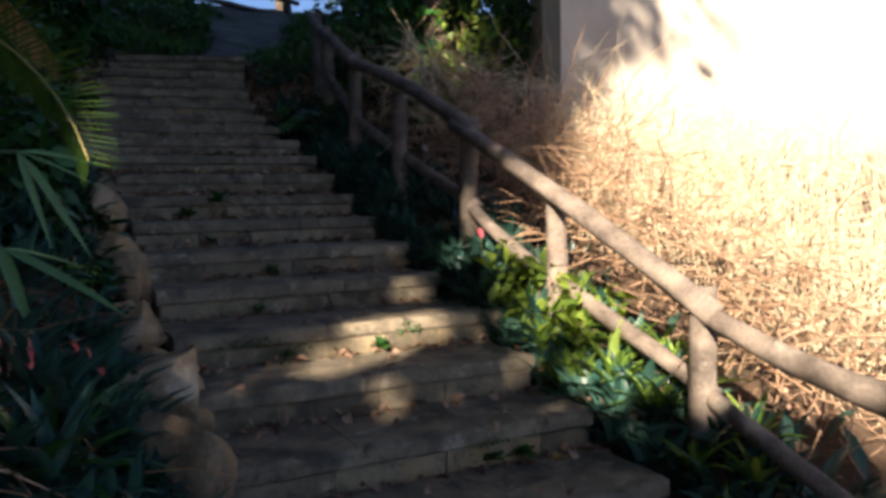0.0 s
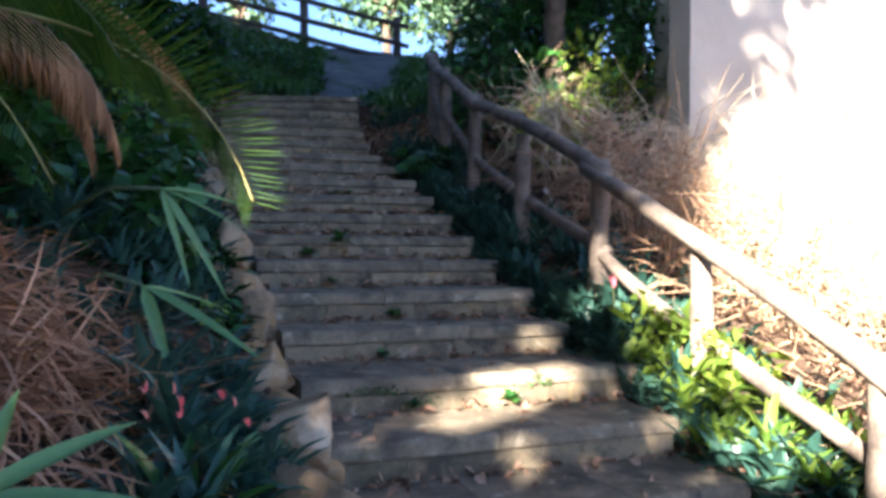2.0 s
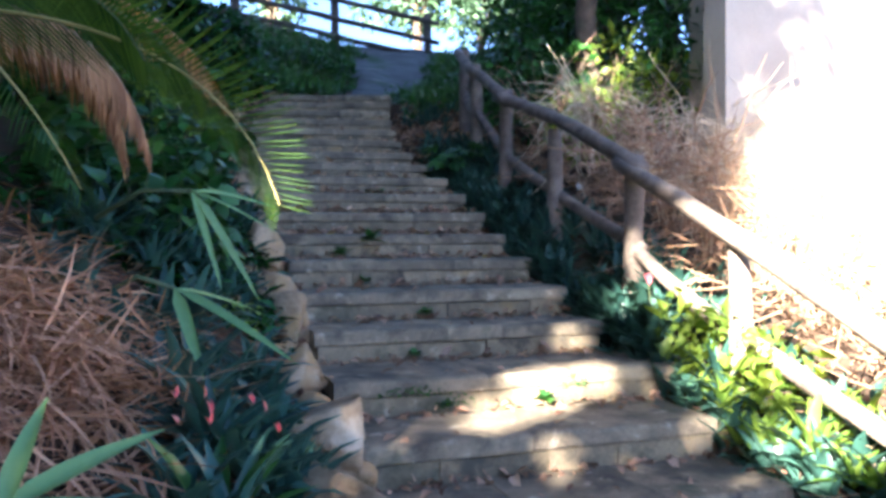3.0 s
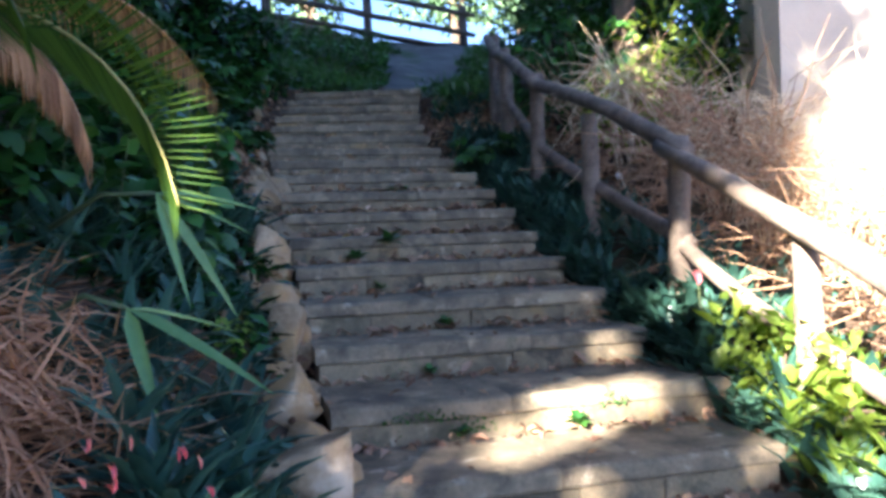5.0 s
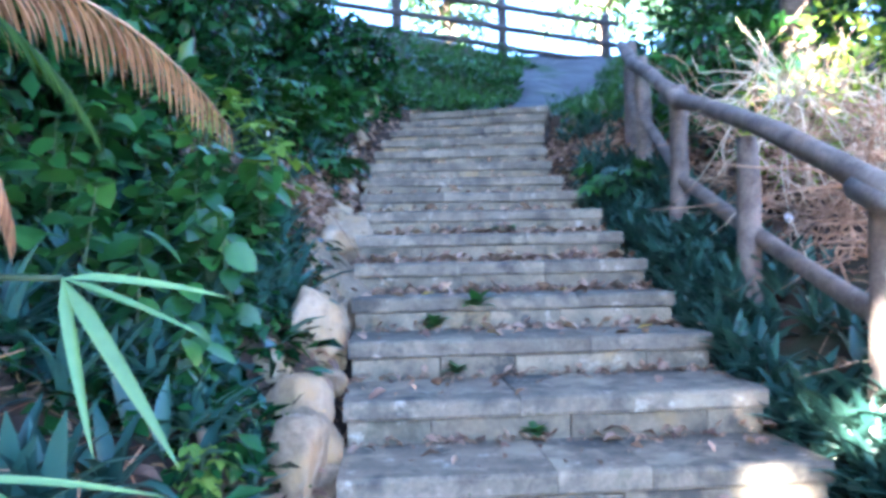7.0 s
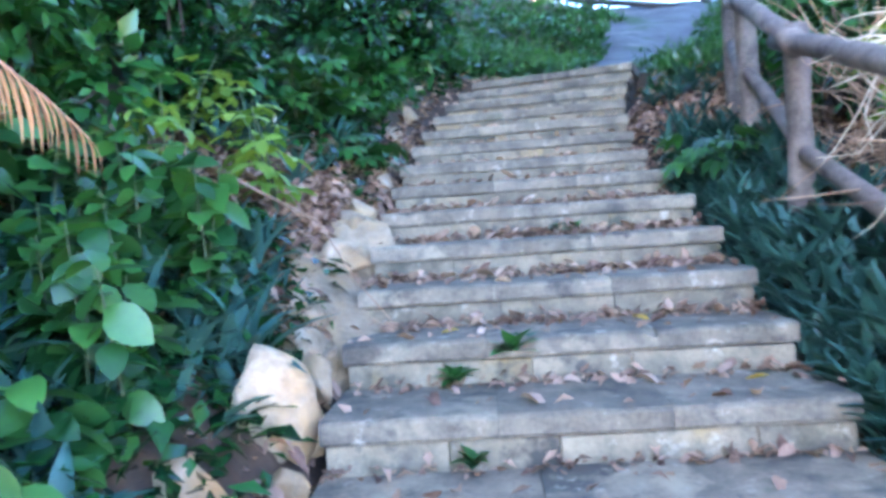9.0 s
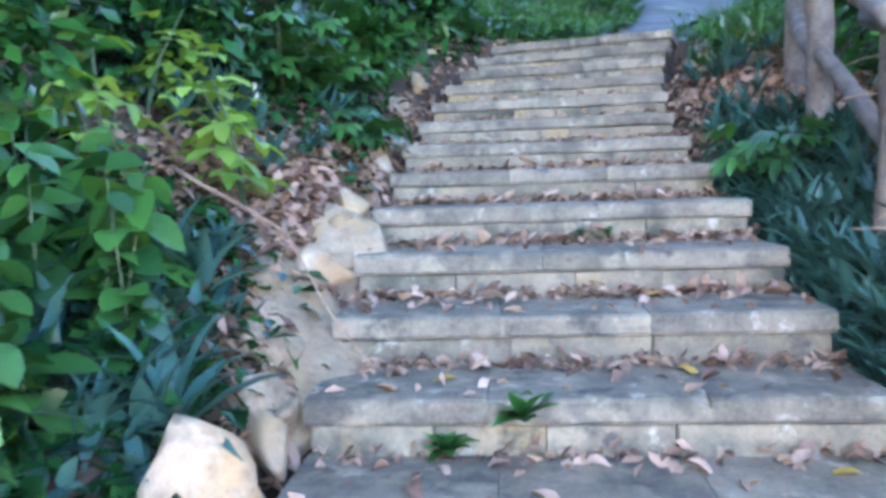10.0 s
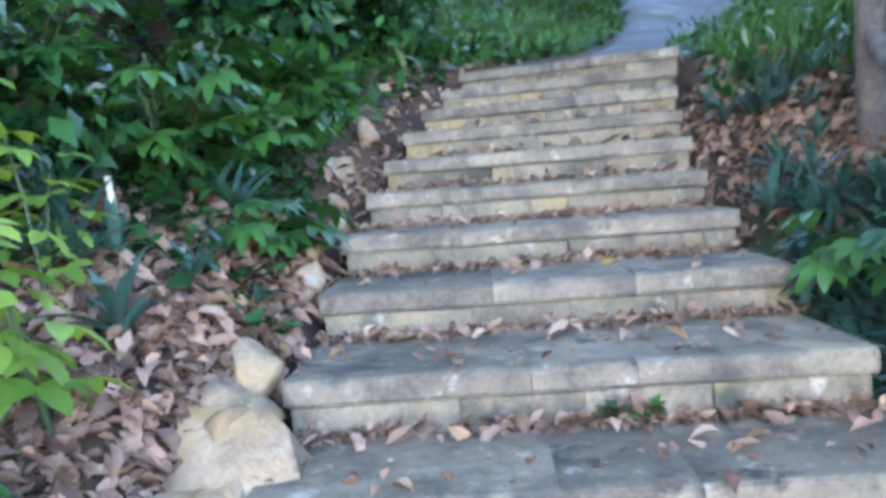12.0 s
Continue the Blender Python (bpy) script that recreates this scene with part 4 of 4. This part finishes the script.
tree(on_ground(11.8, 7.4), 6.0, 0.16, (2.0, 2.0, 2.2), 5000, TL, IVY_S, "dark leafy tree behind the shrubs", 3, crown_at=0.55)
# bank trees: wide crowns set above the view to block sky light
tree(on_ground(8.6, -1.4), 6.5, 0.2, (4.2, 4.2, 1.6), 9000, OL, IVY_S, "dark leafy tree rising from the planted bank", 4, crown_at=0.6)
tree(on_ground(12.0, -1.6), 6.0, 0.2, (3.0, 3.0, 1.6), 7000, OL, IVY_S, "dark leafy tree rising from the planted bank", 5, crown_at=0.68)
tree(on_ground(5.6, -2.2), 6.5, 0.2, (4.2, 4.2, 1.6), 9000, OL, IVY_S, "dark leafy tree rising from the planted bank", 6, crown_at=0.6)

# canopies added overhead, out of view, to keep sky light off the stairs
for i, (u, v, h) in enumerate([(11.0, -1.2, 9.0), (10.6, 7.8, 8.6), (7.0, -3.6, 10.0)]):
    tree(on_ground(u, v), h, 0.24, (6.0, 6.0, 1.3), 12000, OL, IVY_S, "spreading tree added to shade the stairs from above", 90 + i, 30, "spreading trees", crown_at=0.95)
for i, (u, v, h) in enumerate([(1.0, -1.4, 10.2), (-1.0, -3.0, 10.5), (4.6, -3.5, 9.0), (9.6, 8.6, 8.0), (2.5, -1.8, 9.6)]):
    tree(on_ground(u, v), h, 0.24, (4.6, 4.6, 1.4), 10000, OL, IVY_S, "spreading tree added to shade the stairs from above", 8 + i, 26, "spreading trees", shade, crown_at=0.92)

# ---- unseen tall trees added at the foot of the slope to shade the stairs ----
for i, (x, y, h, rx) in enumerate([(-2.2, -5.2, 15, 3.2), (-6.0, -6.0, 16, 3.6), (-10.5, -5.5, 16, 3.8), (-4.0, -8.0, 18, 4.2), (-1.6, -8.5, 18, 3.4), (1.2, -5.0, 5.0, 2.6)]):
    tree(Vector((x, y, -0.4)), h, 0.3, (rx, 1.6, h * 0.62), 9000, [(0.42, 0.24), (0.34, 0.2)], FAR_S, "unseen tall dense tree added to shade the stairs", 20 + i, 40, "tall trees", shade, 0.55)

# ---- grass and ground cover ----
gr = random.Random(51)
blades = [leaf(l, w, 2, d, 0.3, 0.3, 1.2) for l, w, d in ((0.16, 0.012, 0.8), (0.24, 0.012, 1.2), (0.11, 0.016, 0.6))]
b = Buf()
for i in range(12000):
    u = gr.uniform(10.6, 19)
    c = interp(u, *CENTRE)
    edge_off = interp(u, [12.4, 13.4], [0.95, 0.3])
    v = c + gr.choice((-1, 1)) * (gr.uniform(edge_off, edge_off + 0.35) + abs(gr.gauss(0, 1.4)))
    if u > TOP_U + 0.1 and abs(v - c - 0.2) < path_half(u) * (0.75 + 0.5 * noise.noise(Vector((u * 1.3, v * 1.3, 5)))):
        continue
    verts, faces = gr.choice(blades)
    b.add(verts, faces, aim(on_ground(u, v, -0.01), (gr.gauss(0, 0.6), gr.gauss(0, 0.6), 0.4), (0, 0, 1), gr.uniform(0.7, 1.6)))
grass = new("grass", b.mesh("grass", GRASS_S, True))
tagged(grass, "green grass and weeds on the upper banks", "grass", kind="stuff")
b = Buf()
weed_leaves = [leaf(l, w, 2, 0.4, 0.3, 0.4) for l, w in ((0.12, 0.06), (0.08, 0.05), (0.17, 0.06))]
for i in range(9500):
    u = gr.uniform(10.8, 18.5)
    c = interp(u, *CENTRE)
    off = interp(u, [12.4, 13.4], [1.0, 0.4])
    v = c + gr.choice((-1, -1, 1)) * (off + abs(gr.gauss(0, 1.5)))
    if u > TOP_U + 0.1 and abs(v - c - 0.2) < path_half(u) * (0.8 + 0.5 * noise.noise(Vector((u * 1.3, v * 1.3, 5)))):
        continue
    bush = max(0.0, noise.noise(Vector((u * 0.9, v * 0.9, 11))))
    verts, faces = gr.choice(weed_leaves)
    b.add(verts, faces, aim(on_ground(u, v, gr.uniform(0.0, 0.06 + 0.75 * bush)), (gr.gauss(0, 1), gr.gauss(0, 1), gr.gauss(0.1, 0.6)), (gr.gauss(0, 0.5), gr.gauss(0, 0.5), 1), gr.uniform(0.6, 1.5)))
weeds = new("weed_cover", b.mesh("weed_cover", BROAD_S, True))
tagged(weeds, "leafy green weeds covering the upper banks", "ground cover", kind="stuff")
b = Buf()
cover = [leaf(l, w, 2, 0.3, 0.3, 0.4) for l, w in ((0.09, 0.055), (0.06, 0.04), (0.12, 0.06))]
for i in range(14000):
    u = gr.uniform(3.0, 13.5)
    c = interp(u, *CENTRE)
    v = c - 0.95 - abs(gr.gauss(0.5, 1.0))
    if noise.noise(Vector((u * 0.8, v * 0.8, 7))) < -0.12 or (u < 5.2 and v > 0.5 and v < 1.8):
        continue
    verts, faces = gr.choice(cover)
    b.add(verts, faces, aim(on_ground(u, v, gr.uniform(0.0, 0.14)), (gr.gauss(0, 1), gr.gauss(0, 1), gr.gauss(0, 0.5)), (gr.gauss(0, 0.4), gr.gauss(0, 0.4), 1), gr.uniform(0.6, 1.3)))
creeper = new("creeper", b.mesh("creeper", IVY_S, True))
tagged(creeper, "low dark green creeper covering the bank", "ground cover", kind="stuff")

# ---- fallen leaves ----
lr = random.Random(61)
DRY = [leaf_mesh("fallen_leaf", LITTER, l, w, 4, d, f, 0.45, 0.2) for l, w, d, f in ((0.085, 0.04, 0.9, 0.8), (0.07, 0.045, -0.6, 0.5), (0.1, 0.035, 1.3, 0.9), (0.06, 0.03, 0.4, 1.2))]
AMOUNT = [3, 4, 4, 5, 6, 7, 8, 14, 30, 36, 38, 38, 34, 26, 14, 8, 6, 5, 4, 4]
for k, (u, v, a, z, w) in enumerate(STEPS[:-1]):
    nxt = STEPS[k + 1][0]
    for i in range(AMOUNT[k]):
        x = lr.uniform(-w / 2 + 0.03, w / 2 - 0.03)
        y = (nxt - u) - 0.02 - abs(lr.gauss(0, 0.06)) if lr.random() < 0.8 else lr.uniform(0.04, nxt - u - 0.05)
        p = Matrix.Translation(S(u, v, z)) @ turn_S(-a) @ Vector((x, y, lr.uniform(0.008, 0.022)))
        ob = new("fallen_leaf", lr.choice(DRY))
        ob.matrix_world = aim(p, (lr.gauss(0, 1), lr.gauss(0, 1), lr.gauss(0, 0.12)), (lr.gauss(0, 0.3), lr.gauss(0, 0.3), 1), lr.uniform(0.75, 1.45))
        tagged(ob, "curled dry brown fallen leaf lying on a step", "leaf", "fallen leaves on the stairs")
yme = leaf_mesh("yellow_leaf", YELLOW, 0.09, 0.05, 4, 0.5, 0.4, 0.45)
for i, (k, x, y) in enumerate([(7, 0.66, 0.3), (8, 0.3, 0.33), (9, 0.35, 0.36), (12, 0.3, 0.4), (8, -0.4, 0.2), (1, 0.62, 0.38)]):
    u, v, a, z, w = STEPS[k]
    ob = new("yellow_leaf", yme)
    ob.matrix_world = aim(Matrix.Translation(S(u, v, z)) @ turn_S(-a) @ Vector((x, y, 0.012)), (lr.gauss(0, 1), lr.gauss(0, 1), 0), (0.1, 0.1, 1), 1.1)
    tagged(ob, "yellow fallen leaf lying on a step", "leaf", "yellow fallen leaves")
b = Buf()
dry = [leaf(l, w, 3, d, 0.7, 0.45, 0.2) for l, w, d in ((0.08, 0.045, 0.9), (0.06, 0.04, -0.5), (0.11, 0.04, 1.2))]
for i in range(8800):
    if i % 4 == 0:
        u, v = lr.uniform(8.8, 11.5), lr.uniform(3.95, 5.0)
    elif i % 4 < 3:
        u, v = lr.uniform(6.9, 9.3), 2.15 - abs(lr.gauss(0, 0.5))
    else:
        u = lr.uniform(3.0, 13)
        c = interp(u, *CENTRE)
        v = lr.choice((c - lr.uniform(0.84, 1.9), c - lr.uniform(0.84, 1.0), c + lr.uniform(0.9, 2.1)))
    verts, faces = lr.choice(dry)
    b.add(verts, faces, aim(on_ground(u, v, lr.uniform(0.0, 0.04)), (lr.gauss(0, 1), lr.gauss(0, 1), lr.gauss(0, 0.3)), (lr.gauss(0, 0.4), lr.gauss(0, 0.4), 1), lr.uniform(0.6, 1.3)))
litter = new("leaf_litter", b.mesh("leaf_litter", LITTER_STUFF, True))
tagged(litter, "brown leaf litter beside the stairs", "leaf litter", kind="stuff")

b = Buf()
bits = [leaf(l, w, 2, d, 0.6, 0.45, 0.2) for l, w, d in ((0.075, 0.038, 0.9), (0.055, 0.034, -0.5), (0.09, 0.032, 1.2), (0.035, 0.024, 0.3))]
THICK = [0.5, 0.6, 0.6, 0.7, 0.8, 0.8, 0.9, 1.0, 1.8, 2.4, 2.6, 2.6, 2.2, 1.8, 1.2, 1, 1, 0.8, 0.8, 0.8, 0.6]
for k, (u, v, a, z, w) in enumerate(STEPS[:-1]):
    m = Matrix.Translation(S(u, v, z)) @ turn_S(-a)
    span = STEPS[k + 1][0] - u
    for i in range(int(170 * THICK[k])):
        x = lr.uniform(-w / 2, w / 2)
        heap = 0.5 + noise.noise(Vector((x * 3.1, k * 5.7, 0)))
        y = span - 0.015 - abs(lr.gauss(0, 0.05 * max(0.2, heap))) if lr.random() < 0.86 else lr.uniform(0.02, span)
        if y < 0.01:
            continue
        verts, faces = lr.choice(bits)
        b.add(verts, faces, m @ aim((x, y, lr.uniform(0.004, 0.02 + 0.012 * max(0, heap))), (lr.gauss(0, 1), lr.gauss(0, 1), lr.gauss(0, 0.25)), (lr.gauss(0, 0.4), lr.gauss(0, 0.4), 1), lr.uniform(0.5, 1.2)))
crumbs = new("leaf_crumbs", b.mesh("leaf_crumbs", LITTER_STUFF, True))
tagged(crumbs, "crumbled dry leaves swept against the risers", "leaf litter", kind="stuff")

# ---- strap leaves filling the strip under the railing ----
b = Buf()
straps = [leaf(l, w, 3, d, 0.5, 0.35, 0.5) for l, w, d in ((0.24, 0.07, 0.8), (0.19, 0.06, 1.1), (0.28, 0.064, 0.6))]
for i in range(7000):
    right = i % 4 != 0
    if right:
        u, v = lr.uniform(3.0, 9.2), 3.93 + abs(lr.gauss(0, 0.3))
    else:
        u = lr.uniform(3.4, 7.2)
        v = lr.uniform(1.5 if u < 4.5 else 1.0, 2.0)
    if noise.noise(Vector((u * 1.7, v * 1.7, 2))) < -0.25 or (right and u < 5.0 and i % 3):
        continue
    a, e = lr.uniform(0, 6.3), lr.uniform(0.2, 1.2)
    verts, faces = lr.choice(straps)
    b.add(verts, faces, aim(on_ground(u, v, 0.0), (math.cos(a) * math.cos(e), math.sin(a) * math.cos(e), math.sin(e)), (0, 0, 1), lr.uniform(0.6, 1.1) * interp(u, [3, 6.5, 8, 9.2], [1.0, 0.95, 0.7, 0.6])))
strap = new("strap_leaves", b.mesh("strap_leaves", DARK_STRAP_S, True))
tagged(strap, "dense dark blue-green strap leaves edging the stairs", "ground cover", kind="stuff")

# ---- weeds in the joints of the steps ----
WEED = [leaf_mesh("leaf", BROAD, 0.05, 0.03, 3, 0.5, 0.3, 0.4)]
for i, (k, x) in enumerate([(8, -0.42), (8, -0.2), (7, -0.35), (6, -0.1), (5, -0.3), (4, 0.2), (4, -0.3), (2, 0.45), (2, 0.3), (11, 0.1), (11, 0.2), (1, 0.5)]):
    u, v, a, z, w = STEPS[k]
    p = S(u - 0.03, v + x, z - RISE + 0.02 + (0.09 if i in (1,) else 0.0))
    rosette(p, lr.uniform(1.1, 1.6) * (1.5 if i < 2 else 1.0), 14, WEED, "small green weed growing from a stair joint", "weeds on the stairs", 1000 + i, "weed", "weed")

# ---- moss on the risers ----
mr = random.Random(91)
for k, x0, x1, z0, z1, n in ((2, 0.12, 0.47, 0.02, 0.12, 260), (4, -0.76, -0.15, 0.37, 0.48, 420), (5, -0.5, -0.3, 0.54, 0.62, 70), (4, 0.3, 0.45, 0.4, 0.5, 70)):
    u, v, a, z, w = STEPS[k]
    b = Buf()
    for i in range(n):
        t = mr.random()
        x, h = x0 + (x1 - x0) * t, z0 + (z1 - z0) * mr.random() * (0.4 + 0.6 * math.sin(math.pi * t))
        verts, faces = leaf(0.018, 0.012, 2, 0.4, 0.3, 0.4)
        b.add(verts, faces, aim(S(u - 0.0 + (0.012 if h < z - 0.07 else -0.018), v + x, h), (mr.gauss(0, 1) * 0.6, -1, mr.gauss(0, 0.7)), (0, 0, 1), mr.uniform(0.7, 1.7)))
    tagged(new("moss", b.mesh("moss", MOSS_S, True)), "patch of green moss on a stair riser", "moss", kind="stuff")

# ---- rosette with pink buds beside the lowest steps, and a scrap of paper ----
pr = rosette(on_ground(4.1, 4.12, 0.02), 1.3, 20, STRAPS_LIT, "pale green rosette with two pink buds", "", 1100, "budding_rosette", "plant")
for k in range(2):
    part("bud", Buf().add(*tube([(0.02 - 0.04 * k, 0.0, 0.05), (0.02 - 0.04 * k, 0.0, 0.08), (0.02 - 0.04 * k, 0.0, 0.115)], [0.012, 0.02, 0.004], 8)).mesh("bud", PINK, True), pr)
sc = bmesh.new()
bmesh.ops.create_icosphere(sc, subdivisions=2, radius=0.026)
for p in sc.verts:
    p.co *= 1 + 0.5 * noise.noise(p.co * 40)
scrap = new("paper_scrap", from_bm("paper_scrap", sc, WHITE))
scrap.matrix_world = Matrix.Translation(S(7.04, 4.58, 1.56))
tagged(scrap, "crumpled white paper scrap caught in the brush", "litter")

# ---- far trees beyond the ridge ----
for i, (u, v, h) in enumerate([(30, 10, 9), (33, 5, 10), (31, -2, 9), (36, 15, 11), (29, 16, 8), (38, -9, 10)]):
    tree(S(u, v, 5.4), h, 0.22, (2.6, 2.6, 3.2), 2600, [(0.4, 0.2), (0.3, 0.18)], FAR_S, "pale slender tree beyond the ridge", 60 + i, 16, "trees beyond the ridge", None, 0.66)
